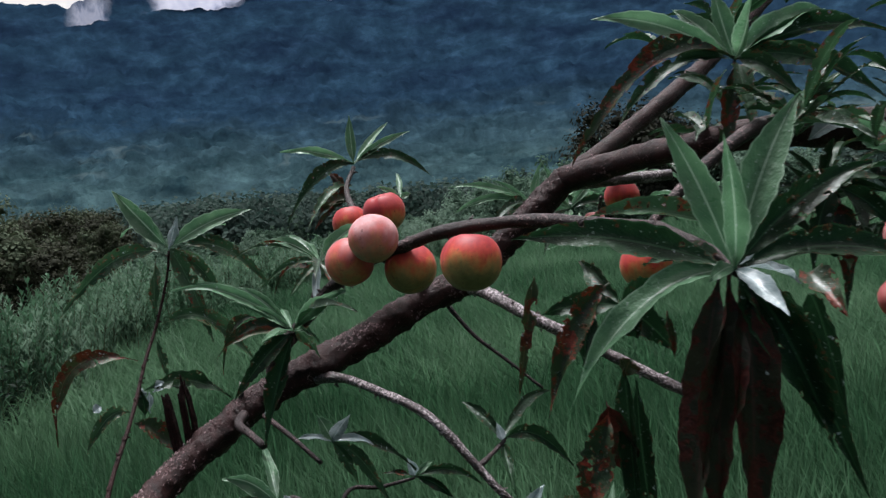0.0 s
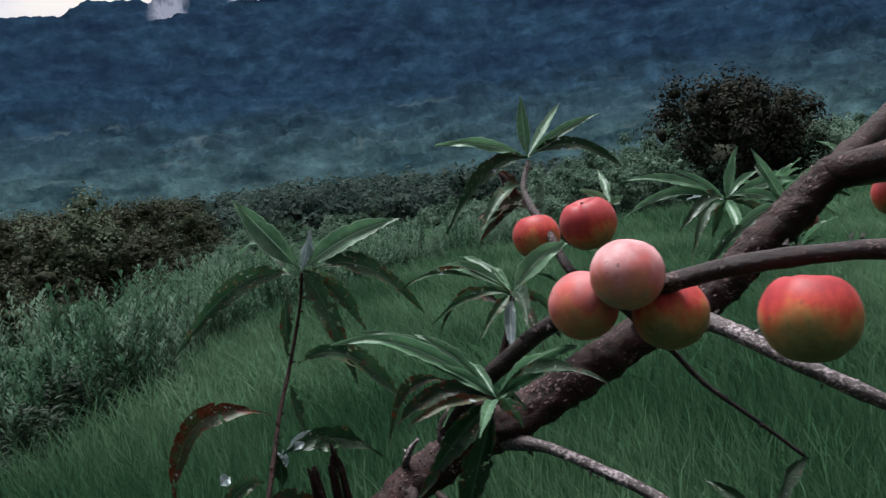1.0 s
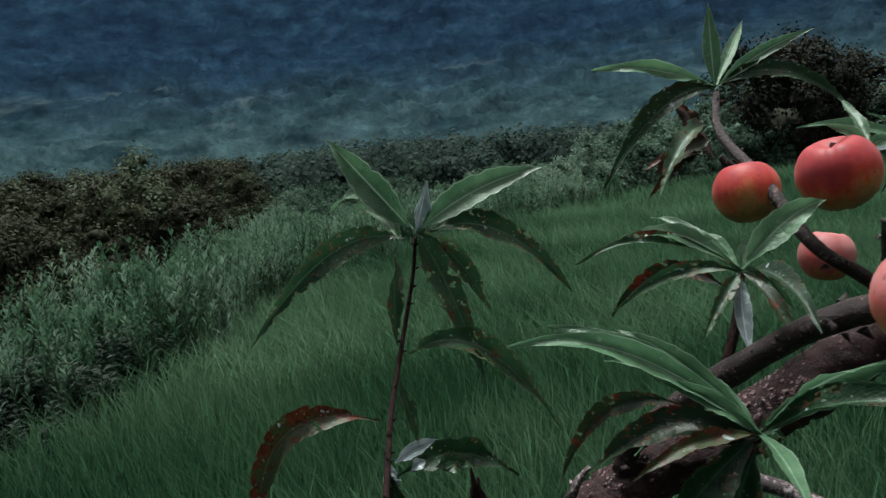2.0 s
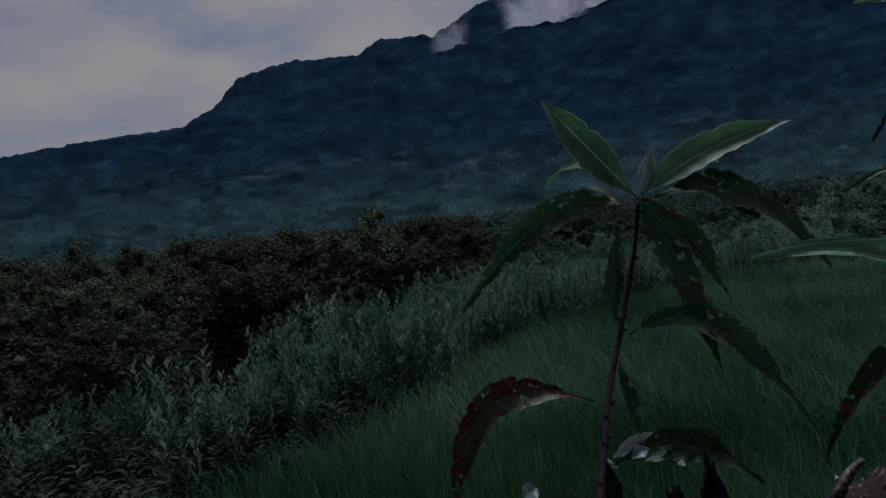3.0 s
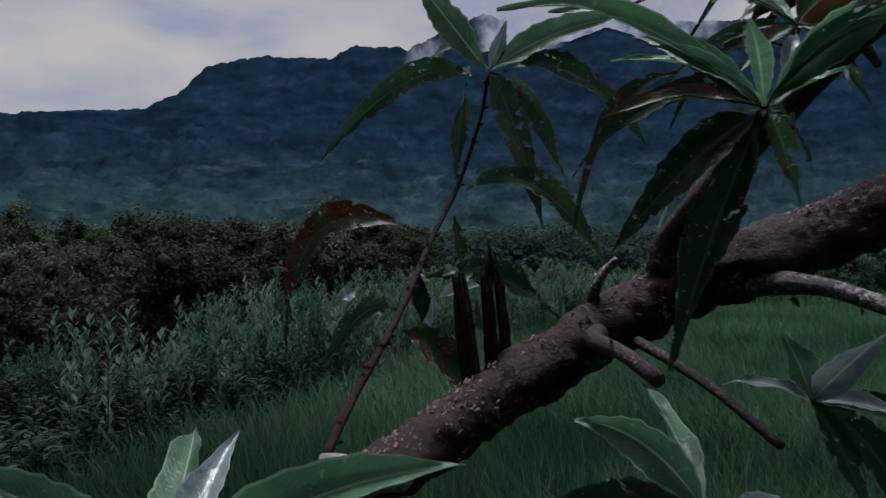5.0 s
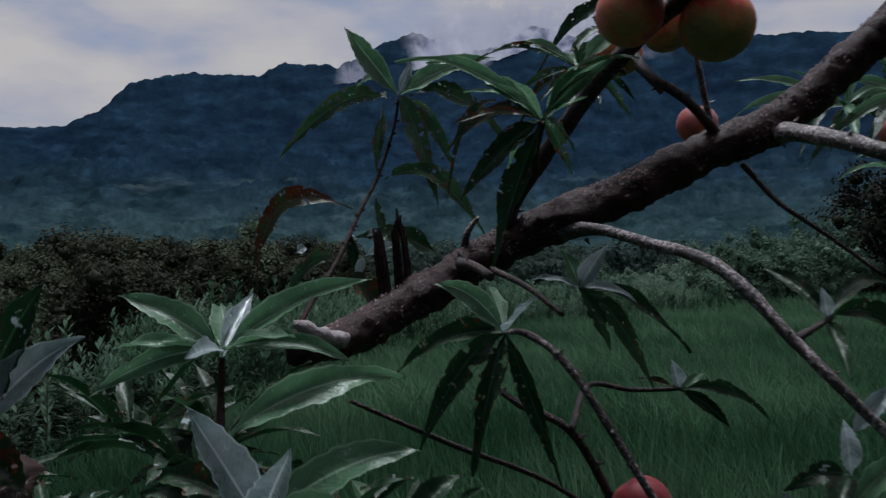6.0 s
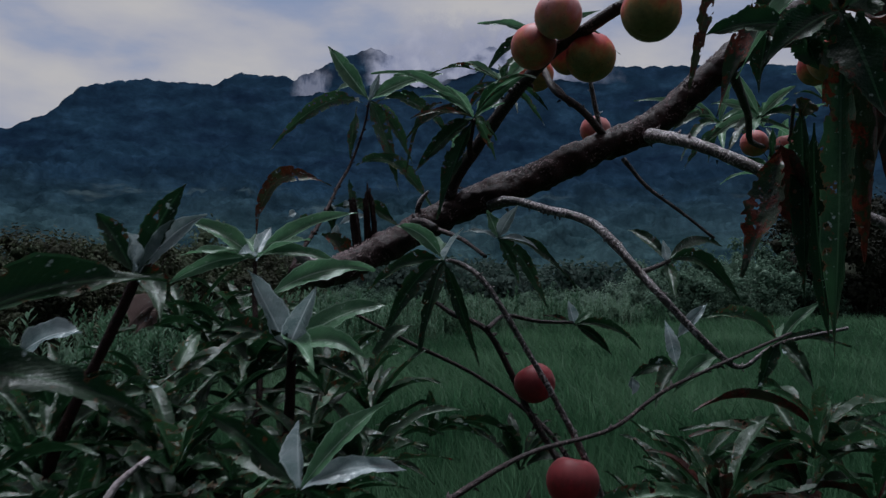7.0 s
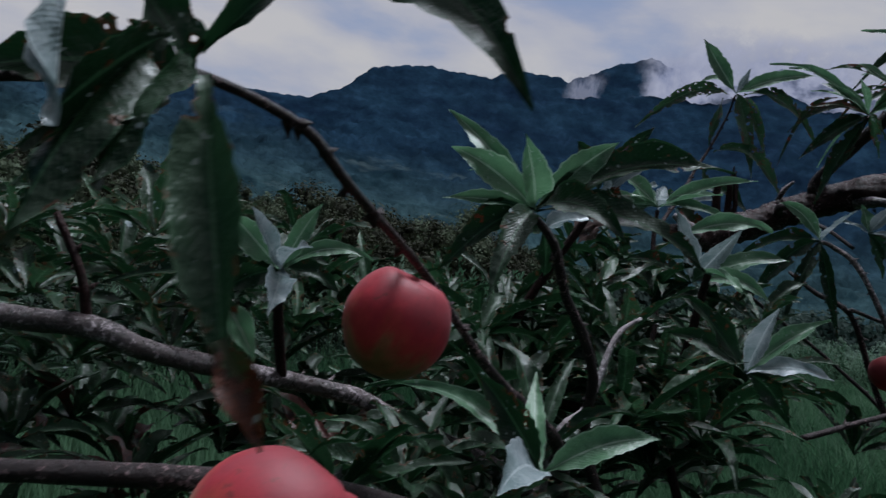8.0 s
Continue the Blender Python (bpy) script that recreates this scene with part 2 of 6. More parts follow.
def peach_material(name, ripe, bloom, dust=(0.55, 0.25, 0.26), crimson=False):
    """Peach skin: green-yellow below to red above; ripe moves the blush down, bloom pales it."""
    m, n, l, b = material(name, 0.55, 0.3)
    co = n.new("ShaderNodeTexCoord").outputs["Object"]
    sep = n.new("ShaderNodeSeparateXYZ")
    l.new(co, sep.inputs[0])
    rnd = n.new("ShaderNodeObjectInfo").outputs["Random"]
    height = calc(n, l, "ADD", calc(n, l, "MULTIPLY", sep.outputs[2], 25.0), 0.42 + ripe)
    drawn = n.new("ShaderNodeMapping")
    drawn.inputs["Scale"].default_value = (1.0, 1.0, 0.35)
    l.new(co, drawn.inputs[0])
    cloud = noise_node(n, l, drawn.outputs[0], 55.0, 5.0, 0.62)
    tone = calc(n, l, "ADD", height, calc(n, l, "MULTIPLY", calc(n, l, "SUBTRACT", cloud, 0.5), 1.5))
    tone = calc(n, l, "ADD", tone, calc(n, l, "MULTIPLY", rnd, 0.14))
    skin = [(0.0, (0.210, 0.205, 0.080)), (0.20, (0.34, 0.240, 0.085)), (0.42, (0.48, 0.17, 0.060)), (0.62, (0.46, 0.055, 0.036)), (1.0, (0.27, 0.013, 0.020))]
    if crimson:
        skin = [(0.0, (0.15, 0.16, 0.055)), (0.18, (0.26, 0.15, 0.07)), (0.38, (0.36, 0.055, 0.046)), (0.62, (0.32, 0.020, 0.034)), (1.0, (0.15, 0.008, 0.014))]
    base = ramp(n, l, tone, skin)
    fine = noise_node(n, l, co, 420.0, 2.0)
    base = mixed(n, l, 0.55, base, ramp(n, l, noise_node(n, l, co, 170.0, 5.0, 0.7), [(0.32, (0.55, 0.50, 0.50)), (0.62, (1.08, 1.06, 1.06))]), "MULTIPLY")
    fuzz = ramp(n, l, noise_node(n, l, co, 24.0, 4.0, 0.6), [(0.22, (0, 0, 0)), (0.62, (1, 1, 1))])
    # dusty bloom, thickened on top to paint in the sheen from above
    upper = ramp(n, l, tone, [(0.45, (0.25, 0.25, 0.25)), (1.0, (1, 1, 1))])
    base = mixed(n, l, calc(n, l, "MULTIPLY", mixed(n, l, 1.0, fuzz, upper, "MULTIPLY"), bloom), base, dust)
    base = mixed(n, l, 1.0, base, (1.12, 0.98, 0.95), "MULTIPLY")
    freckle = ramp(n, l, noise_node(n, l, co, 190.0, 3.0), [(0.64, (0, 0, 0)), (0.70, (1, 1, 1))])
    base = mixed(n, l, calc(n, l, "MULTIPLY", freckle, 0.6), base, (0.12, 0.035, 0.03))
    l.new(base, b.inputs["Base Color"])
    b.inputs["Sheen Weight"].default_value = 0.08
    b.inputs["Sheen Roughness"].default_value = 0.32
    b.inputs["Sheen Tint"].default_value = (1.0, 0.86, 0.88, 1)
    b.inputs["Subsurface Weight"].default_value = 0.05
    b.inputs["Subsurface Radius"].default_value = (0.006, 0.003, 0.002)
    bump(n, l, b, fine, 0.15, 0.0006)
    return m


PEACH = {"blush": peach_material("peach_blush", 0.38, 0.72, (0.47, 0.26, 0.26)), "pale": peach_material("peach_pale", 0.26, 1.0, (0.62, 0.43, 0.45)), "half": peach_material("peach_half_green", -0.06, 0.06),
         "orange": peach_material("peach_orange", 0.14, 0.12), "red": peach_material("peach_pink_red", 0.08, 0.22, (0.60, 0.15, 0.20), True), "deep": peach_material("peach_deep_red", 0.60, 0.10, crimson=True)}


def plant_material(name, stops, scale, rough=0.6, through=0.4, grain=0.5):
    m, n, l, b = material(name, rough, 0.2)
    geo = n.new("ShaderNodeNewGeometry")
    obj = n.new("ShaderNodeObjectInfo").outputs["Random"]
    pick = calc(n, l, "ADD", calc(n, l, "MULTIPLY", geo.outputs["Random Per Island"], grain), calc(n, l, "MULTIPLY", noise_node(n, l, geo.outputs["Position"], scale, 3.0), 1.1 - grain))
    pick = calc(n, l, "ADD", pick, calc(n, l, "MULTIPLY", calc(n, l, "SUBTRACT", obj, 0.5), 0.35))
    col = ramp(n, l, pick, stops)
    l.new(col, b.inputs["Base Color"])
    tr = n.new("ShaderNodeBsdfTranslucent")
    l.new(col, tr.inputs[0])
    mix = n.new("ShaderNodeMixShader")
    mix.inputs[0].default_value = through
    l.new(b.outputs[0], mix.inputs[1])
    l.new(tr.outputs[0], mix.inputs[2])
    l.new(mix.outputs[0], n["Material Output"].inputs[0])
    return m


GRASS = plant_material("grass_blade", [(0.24, (0.011, 0.037, 0.016)), (0.52, (0.032, 0.087, 0.041)), (0.80, (0.112, 0.205, 0.116))], 0.45, 0.6, 0.5, grain=0.12)
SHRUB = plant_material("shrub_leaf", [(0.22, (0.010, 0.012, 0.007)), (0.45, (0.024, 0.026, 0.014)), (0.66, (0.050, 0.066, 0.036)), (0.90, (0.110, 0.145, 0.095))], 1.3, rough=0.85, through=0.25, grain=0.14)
WEED = plant_material("weed_leaf", [(0.20, (0.016, 0.047, 0.023)), (0.48, (0.052, 0.112, 0.062)), (0.78, (0.160, 0.240, 0.170))], 0.6, rough=0.8, grain=0.10)
WEED_BROAD = plant_material("broad_weed_leaf", [(0.15, (0.004, 0.011, 0.006)), (0.6, (0.010, 0.025, 0.014)), (0.95, (0.045, 0.080, 0.055))], 1.2, rough=0.6, grain=0.3)
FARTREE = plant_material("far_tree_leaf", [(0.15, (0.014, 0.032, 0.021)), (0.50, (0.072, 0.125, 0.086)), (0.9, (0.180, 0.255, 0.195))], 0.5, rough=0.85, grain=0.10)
DARKBUSH = plant_material("dark_bush_leaf", [(0.15, (0.005, 0.006, 0.003)), (0.6, (0.013, 0.014, 0.008)), (0.95, (0.034, 0.040, 0.024))], 1.0, rough=0.85, through=0.2, grain=0.2)
# bluish cast of distant haze put into the leaf colour
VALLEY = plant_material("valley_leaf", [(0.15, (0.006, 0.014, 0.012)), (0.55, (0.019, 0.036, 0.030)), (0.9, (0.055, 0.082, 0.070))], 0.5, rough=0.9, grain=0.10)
STEM_GREEN = plant_material("weed_stem", [(0.1, (0.05, 0.06, 0.03)), (0.9, (0.10, 0.11, 0.06))], 5.0)


def soil_material():
    m, n, l, b = material("field_soil", 0.9, 0.1)
    pos = world_place(n)
    base = ramp(n, l, noise_node(n, l, pos, 1.2, 6.0, 0.65), [(0.3, (0.007, 0.024, 0.010)), (0.7, (0.016, 0.050, 0.021))])
    fine = noise_node(n, l, pos, 30.0, 5.0, 0.7)
    base = mixed(n, l, 0.6, base, ramp(n, l, fine, [(0.3, (0.5, 0.5, 0.5)), (0.7, (1.2, 1.2, 1.1))]), "MULTIPLY")
    l.new(base, b.inputs["Base Color"])
    bump(n, l, b, fine, 0.8, 0.05)
    return m


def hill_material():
    """Wooded slopes: dark forest, paler scrub and level grassy clearings on the foothills, with the blue of distance
    haze painted into the colours.
    """
    m, n, l, b = material("forested_slope", 1.0, 0.0)
    uvm = n.new("ShaderNodeUVMap").outputs[0]
    sep = n.new("ShaderNodeSeparateXYZ")
    l.new(uvm, sep.inputs[0])

    def scaled(x, y):
        w = n.new("ShaderNodeMapping")
        w.inputs["Scale"].default_value = (x, y, 1.0)
        l.new(uvm, w.inputs[0])
        return w.outputs[0]
    patch = noise_node(n, l, scaled(1.0, 3.2), 1.5, 6.0, 0.62)
    mottle = noise_node(n, l, scaled(1.0, 1.5), 6.0, 5.0, 0.6)
    crowns = noise_node(n, l, scaled(1.0, 1.3), 30.0, 5.0, 0.7)
    streaks = noise_node(n, l, scaled(1.0, 4.5), 1.5, 5.0, 0.55)
    # distance haze sits in these base colours, darker and bluer with height
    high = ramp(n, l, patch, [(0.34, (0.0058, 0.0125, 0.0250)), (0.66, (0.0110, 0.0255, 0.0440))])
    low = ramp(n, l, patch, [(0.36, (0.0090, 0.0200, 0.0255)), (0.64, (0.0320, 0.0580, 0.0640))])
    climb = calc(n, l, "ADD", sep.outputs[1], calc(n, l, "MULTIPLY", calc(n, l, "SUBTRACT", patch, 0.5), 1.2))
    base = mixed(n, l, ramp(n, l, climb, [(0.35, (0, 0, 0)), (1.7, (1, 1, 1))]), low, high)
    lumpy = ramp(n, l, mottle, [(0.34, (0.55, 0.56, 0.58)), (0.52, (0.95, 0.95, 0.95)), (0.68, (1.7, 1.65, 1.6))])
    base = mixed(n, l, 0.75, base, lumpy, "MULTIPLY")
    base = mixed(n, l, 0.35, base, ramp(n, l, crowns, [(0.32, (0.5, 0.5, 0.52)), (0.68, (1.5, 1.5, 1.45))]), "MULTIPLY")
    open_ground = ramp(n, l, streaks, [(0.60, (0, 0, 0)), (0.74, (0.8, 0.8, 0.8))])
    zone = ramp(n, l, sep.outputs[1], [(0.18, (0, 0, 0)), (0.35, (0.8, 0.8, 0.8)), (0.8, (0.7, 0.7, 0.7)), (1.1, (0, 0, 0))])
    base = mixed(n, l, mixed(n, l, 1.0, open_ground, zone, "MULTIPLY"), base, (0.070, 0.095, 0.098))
    l.new(base, b.inputs["Base Color"])
    bump(n, l, b, mottle, 0.25, 9.0)
    return m


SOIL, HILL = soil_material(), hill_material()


def cloud_material(name, most):
    """Mist with torn edges; it shines as the overcast sky does."""
    m, n, l, b = material(name, 1.0, 0.0)
    n.remove(b)
    uv = n.new("ShaderNodeUVMap")
    sep = n.new("ShaderNodeSeparateXYZ")
    l.new(uv.outputs[0], sep.inputs[0])
    pos = world_place(n)
    torn = noise_node(n, l, pos, 0.028, 6.0, 0.56)
    wide = noise_node(n, l, pos, 0.009, 3.0, 0.5)
    # thick in the sheet's middle, thinning to every side
    across = calc(n, l, "MULTIPLY", calc(n, l, "MULTIPLY", sep.outputs[0], calc(n, l, "SUBTRACT", 1.0, sep.outputs[0])), 4.0)
    up = calc(n, l, "MULTIPLY", calc(n, l, "MULTIPLY", sep.outputs[1], calc(n, l, "SUBTRACT", 1.0, sep.outputs[1])), 4.0)
    body = calc(n, l, "MULTIPLY", across, up)
    dens = calc(n, l, "ADD", calc(n, l, "MULTIPLY", body, 1.15), calc(n, l, "MULTIPLY", calc(n, l, "SUBTRACT", torn, 0.5), 2.6))
    dens = calc(n, l, "ADD", dens, calc(n, l, "MULTIPLY", calc(n, l, "SUBTRACT", wide, 0.5), 1.4))
    alpha = ramp(n, l, dens, [(0.15, (0, 0, 0)), (1.45, (most, most, most))])
    rim = ramp(n, l, body, [(0.0, (0, 0, 0)), (0.75, (1, 1, 1))])
    alpha = mixed(n, l, 1.0, alpha, rim, "MULTIPLY")
    em = n.new("ShaderNodeEmission")
    l.new(ramp(n, l, torn, [(0.3, (0.32, 0.34, 0.48)), (0.7, (0.60, 0.58, 0.66))]), em.inputs[0])
    em.inputs[1].default_value = 0.76
    mix = n.new("ShaderNodeMixShader")
    l.new(alpha, mix.inputs[0])
    l.new(n.new("ShaderNodeBsdfTransparent").outputs[0], mix.inputs[1])
    l.new(em.outputs[0], mix.inputs[2])
    l.new(mix.outputs[0], n["Material Output"].inputs[0])
    return m


MIST, MIST_THIN = cloud_material("mist", 0.95), cloud_material("thin_mist", 0.5)


# ---- building helpers ----
def mesh_object(name, verts, faces, mat, parent=None, smooth=True, uvs=None):
    me = bpy.data.meshes.new(name)
    me.from_pydata([tuple(v) for v in verts], [], [tuple(f) for f in faces])
    if uvs is not None:
        layer = me.uv_layers.new(name="UVMap")
        for loop in me.loops:
            layer.data[loop.index].uv = uvs[loop.vertex_index]
    if smooth:
        me.polygons.foreach_set("use_smooth", [True] * len(me.polygons))
    me.materials.append(mat)
    ob = new(name, me)
    if parent is not None:
        ob.parent = parent
    return ob


def curve_through(pts, step):
    """Points along a smooth line through pts, with the place in the list as a fraction."""
    pts = [Vector(p) for p in pts]
    ext = [pts[0] * 2 - pts[1], *pts, pts[-1] * 2 - pts[-2]]
    out = []
    for i in range(1, len(ext) - 2):
        a, b, c, d = ext[i - 1:i + 3]
        k = max(2, int((c - b).length / step))
        for j in range(k):
            t = j / k
            p = 0.5 * ((2 * b) + (c - a) * t + (2 * a - 5 * b + 4 * c - d) * t * t + (3 * b - a - 3 * c + d) * t ** 3)
            out.append((p, i - 1 + t))
    out.append((pts[-1], len(pts) - 1.0))
    return out


def tube_data(pts, radii, sides=12, step=0.008, rough=0.10, buds=0.0, seed=0):
    """A tapering, knotty tube through pts; buds: how many a metre."""
    rng = random.Random(seed)
    line = curve_through(pts, step)
    verts, faces = [], []
    side = None
    for k, (p, at) in enumerate(line):
        nxt, prv = line[min(k + 1, len(line) - 1)][0], line[max(k - 1, 0)][0]
        way = (nxt - prv).normalized()
        if side is None:
            side = way.orthogonal()
        side = (side - way * side.dot(way)).normalized()
        up = way.cross(side)
        i = min(int(at), len(radii) - 2)
        r = radii[i] + (radii[i + 1] - radii[i]) * (at - i)
        knot = 1 + 0.16 * max(0.0, noise.noise(p * 38 + Vector((seed, 0, 0))))
        for s in range(sides):
            a = 2 * math.pi * s / sides
            d = side * math.cos(a) + up * math.sin(a)
            q = 1 + rough * noise.noise((p + d * r) * 110) + rough * 0.8 * noise.noise((p + d * r) * 45)
            verts.append(p + d * r * knot * q)
    n = len(line)
    for k in range(n - 1):
        for s in range(sides):
            s2 = (s + 1) % sides
            faces.append((k * sides + s, k * sides + s2, (k + 1) * sides + s2, (k + 1) * sides + s))
    for k, flip in ((0, True), (n - 1, False)):
        c = len(verts)
        verts.append(line[k][0])
        for s in range(sides):
            a, b = k * sides + s, k * sides + (s + 1) % sides
            faces.append((c, b, a) if flip else (c, a, b))
    length = sum((line[k + 1][0] - line[k][0]).length for k in range(n - 1))
    for _ in range(int(length * buds)):
        k = rng.randrange(1, n - 1)
        p = line[k][0]
        way = (line[k + 1][0] - line[k - 1][0]).normalized()
        i = min(int(line[k][1]), len(radii) - 2)
        r = radii[i]
        out = way.orthogonal()
        out.rotate(Matrix.Rotation(rng.uniform(0, 6.28), 3, way))
        size = rng.uniform(0.6, 1.2) * (0.0014 + r * 0.16)
        tip = p + out * (r + size * 1.5) + way * size * 1.2
        b0 = len(verts)
        other = way.cross(out)
        for a in range(5):
            ang = 2 * math.pi * a / 5
            verts.append(p + out * r * 0.85 + (way * math.cos(ang) + other * math.sin(ang)) * size)
        verts.append(tip)
        for a in range(5):
            faces.append((b0 + a, b0 + (a + 1) % 5, b0 + 5))
    return verts, faces


tree = tagged(new("peach_tree"), "peach tree with rough brown limbs and rosettes of narrow leaves", "tree")


def branch(pts, radii, mat, label="", name="branch", sides=12, rough=0.10, buds=0.0, step=0.008):
    seed = len(tree.children)
    verts, faces = tube_data(pts, radii, sides, step, rough, buds, seed)
    ob = mesh_object(name, verts, faces, mat, tree)
    return tagged(ob, label) if label else ob


leaf_count = [0]


def leaf_data(base, tip, arch, width, kind, seed, turn=None, droop=0.0):
    """A narrow toothed blade on a short stalk, folded along its midrib, arching from base to tip."""
    rng = random.Random(seed)
    base, tip = Vector(base), Vector(tip)
    length = (tip - base).length
    mid = (base + tip) / 2 + Vector((0, 0, 1)) * arch * length + Vector((rng.uniform(-1, 1), rng.uniform(-1, 1), 0)) * 0.06 * length
    mid += Vector((tip.x - base.x, tip.y - base.y, 0)) * droop
    fold = rng.uniform(0.40, 0.85)
    width = width * 0.72
    turn = rng.uniform(-0.5, 0.5) if turn is None else radians(turn) + rng.uniform(-0.3, 0.3)
    twist = rng.uniform(-0.4, 0.4)
    wave, phase = rng.uniform(0.05, 0.15), rng.uniform(0, 6)
    n, half = (22, 3) if kind != "green" and kind != "silver" else (18, 2)
    nibble = {"eaten": 0.5, "rust": 0.5, "brown": 0.5, "dark": 0.4, "dead": 0.5}.get(kind, 0.25)
    cols = 2 * half + 1
    verts, uvs, faces = [], [], []
    for k in range(n + 1):
        s = k / n
        p = base * (1 - s) ** 2 + mid * 2 * s * (1 - s) + tip * s * s
        way = ((mid - base) * (1 - s) + (tip - mid) * s).normalized()
        flat = way.cross(Vector((0, 0, 1)))
        if flat.length < 0.35:
            flat = flat + Vector((1, 0, 0)) * (0.35 - flat.length)
        flat = (flat - way * flat.dot(way)).normalized()
        flat.rotate(Matrix.Rotation(turn + twist * s, 3, way))
        up = flat.cross(way)
        grow = max(0.0, (s - 0.07) / 0.93)
        w = width * 0.5 * 1.06 * (math.sin(math.pi * grow ** 0.78) ** 0.9 * (1 - 0.28 * grow ** 3) if 0 < grow < 1 else 0.0)
        w = max(w, 0.0011 if s < 0.12 else 0.0003)
        for c in range(cols):
            v = (c - half) / half
            edge = abs(v)
            tooth = 1 + (0.05 * ((k % 2) * 2 - 1) + nibble * min(0.0, noise.noise(Vector((k * 0.35, v, seed * 2.3)))) if edge == 1 else 0)
            ripple = wave * width * (math.sin(s * 13 + phase + v) + 0.6 * noise.noise(Vector((s * 9, v * 2, seed)))) * edge
            lift = edge ** 1.3 * w * fold + ripple
            verts.append(p + flat * v * w * tooth + up * lift)
            uvs.append((s, 0.5 + v * 0.5))
    for k in range(n):
        for c in range(cols - 1):
            a = k * cols + c
            faces.append((a, a + 1, a + cols + 1, a + cols))
    return verts, faces, uvs


def leaf(parent, base, tip, arch, width, kind, turn, droop=0.0):
    leaf_count[0] += 1
    verts, faces, uvs = leaf_data(base, tip, arch, width, kind, leaf_count[0], turn, droop)
    ob = mesh_object("leaf", verts, faces, LEAF[kind], parent, uvs=uvs)
    note = {"silver": "pale silvery leaf, partly sky sheen painted in", "scorched": "dying leaf mottled brown and orange", "spotted": "green leaf with rust spots", "brown": "dying leaf mottled brown and orange", "dead": "scorched blackish-brown leaf", "dry": "dry curled beige leaf", "rust": "leaf blotched with rust", "eaten": "green leaf eaten full of holes"}.get(kind)
    return tagged(ob, note) if note else ob


def peach(place, size, lean=(0, 0), spin=0.0, axis=None, tall=0.98, label="ripening peach with a red blush over yellow-green skin", stalk=True, skin="blush", cleft=1.0):
    """One fruit: round with a stalk hollow on top and a seam down one side."""
    rng = random.Random(int(place[0] * 1e4) + int(place[2] * 1e3))
    rings, segs = 26, 36
    r0 = size / 2
    verts, faces = [], []
    for i in range(rings + 1):
        th = math.pi * i / rings
        for j in range(segs):
            ph = 2 * math.pi * j / segs
            r = r0 * (1 + 0.02 * noise.noise(Vector((math.cos(ph), math.sin(ph), th)) * 1.3 + Vector(place) * 30))
            seam = math.exp(-(min(ph, 2 * math.pi - ph) / 0.16) ** 2) * max(0.0, math.sin(th)) ** 0.6
            r *= 1 - 0.055 * cleft * seam * (1.25 - 0.5 * th / math.pi)
            x, y, z = r * math.sin(th) * math.cos(ph), r * math.sin(th) * math.sin(ph), r * tall * math.cos(th)
            z -= r0 * 0.30 * cleft ** 0.3 * math.exp(-(th / (0.30 + 0.06 * cleft)) ** 2)
            z -= r0 * 0.05 * math.exp(-((math.pi - th) / 0.25) ** 2) * -1
            verts.append((x, y, z))
    for i in range(rings):
        for j in range(segs):
            j2 = (j + 1) % segs
            faces.append((i * segs + j, (i + 1) * segs + j, (i + 1) * segs + j2, i * segs + j2))
    ob = mesh_object("peach", verts, faces, PEACH[skin])
    ob.matrix_world = pose(*place, lean[0], lean[1], spin)
    if axis:
        ob.matrix_world = Matrix.Translation(place) @ Vector(axis).to_track_quat("Z", "X").to_matrix().to_4x4() @ pose(0, 0, 0, 0, 0, spin)
    tagged(ob, label, "peach", "peaches on the tree")
    if stalk:
        sv, sf = tube_data([(0, 0, r0 * 0.50), (0.001, 0, r0 * 0.64), (0.0, 0.001, r0 * 0.76)], [0.0022, 0.0018, 0.0022], 7, 0.002, 0.1)
        mesh_object("stalk", sv, sf, BARK_DARK, ob)
    return ob


# ---- ground, slopes ----
def ground_sheet():
    """Level ground out to the horizon, slightly uneven near the tree."""
    radii = [0, 0.6, 1.2, 2, 3, 4, 5, 6.5, 8, 10, 12, 15, 18, 22, 28, 36, 48, 70, 120, 300, 900, 2500]
    segs = 72
    verts, faces = [(0, 0, 0)], []
    for r in radii[1:]:
        for s in range(segs):
            a = 2 * math.pi * s / segs
            x, y = r * math.cos(a), r * math.sin(a)
            verts.append((x, y, 0.05 * noise.noise(Vector((x, y, 0)) * 0.5) if r < 60 else 0.0))
    for s in range(segs):
        faces.append((0, 1 + s, 1 + (s + 1) % segs))
    for k in range(len(radii) - 2):
        for s in range(segs):
            a, b = 1 + k * segs + s, 1 + k * segs + (s + 1) % segs
            faces.append((a, a + segs, b + segs, b))
    tagged(mesh_object("ground", verts, faces, SOIL), "green field ground reaching to the valley", "ground", kind="structure")


ground_sheet()

# skyline: bearing to the left of +y and elevation, degrees; the high wall at the back is added
SKYLINE = [(-252, 34), (-225, 40), (-150, 40), (-110, 26), (-70, 11), (-40, 10.5), (-25, 12.5), (-9, 14.9), (-3, 15.1), (1, 15.3), (4.6, 15.5), (7.5, 16.3), (9.7, 16.9), (12, 15.6), (14.5, 15.2), (17.0, 16.2), (18.4, 16.6), (20.6, 15.9), (23.9, 14.2),
           (25, 14.35), (28.2, 14.3), (29.5, 13.4), (34.7, 13.35), (38.2, 12.5), (40.2, 10.5), (42.6, 9.3), (49, 8.7), (54, 7.9), (58, 7.4), (64, 6.0), (76, 10), (92, 22), (108, 34)]


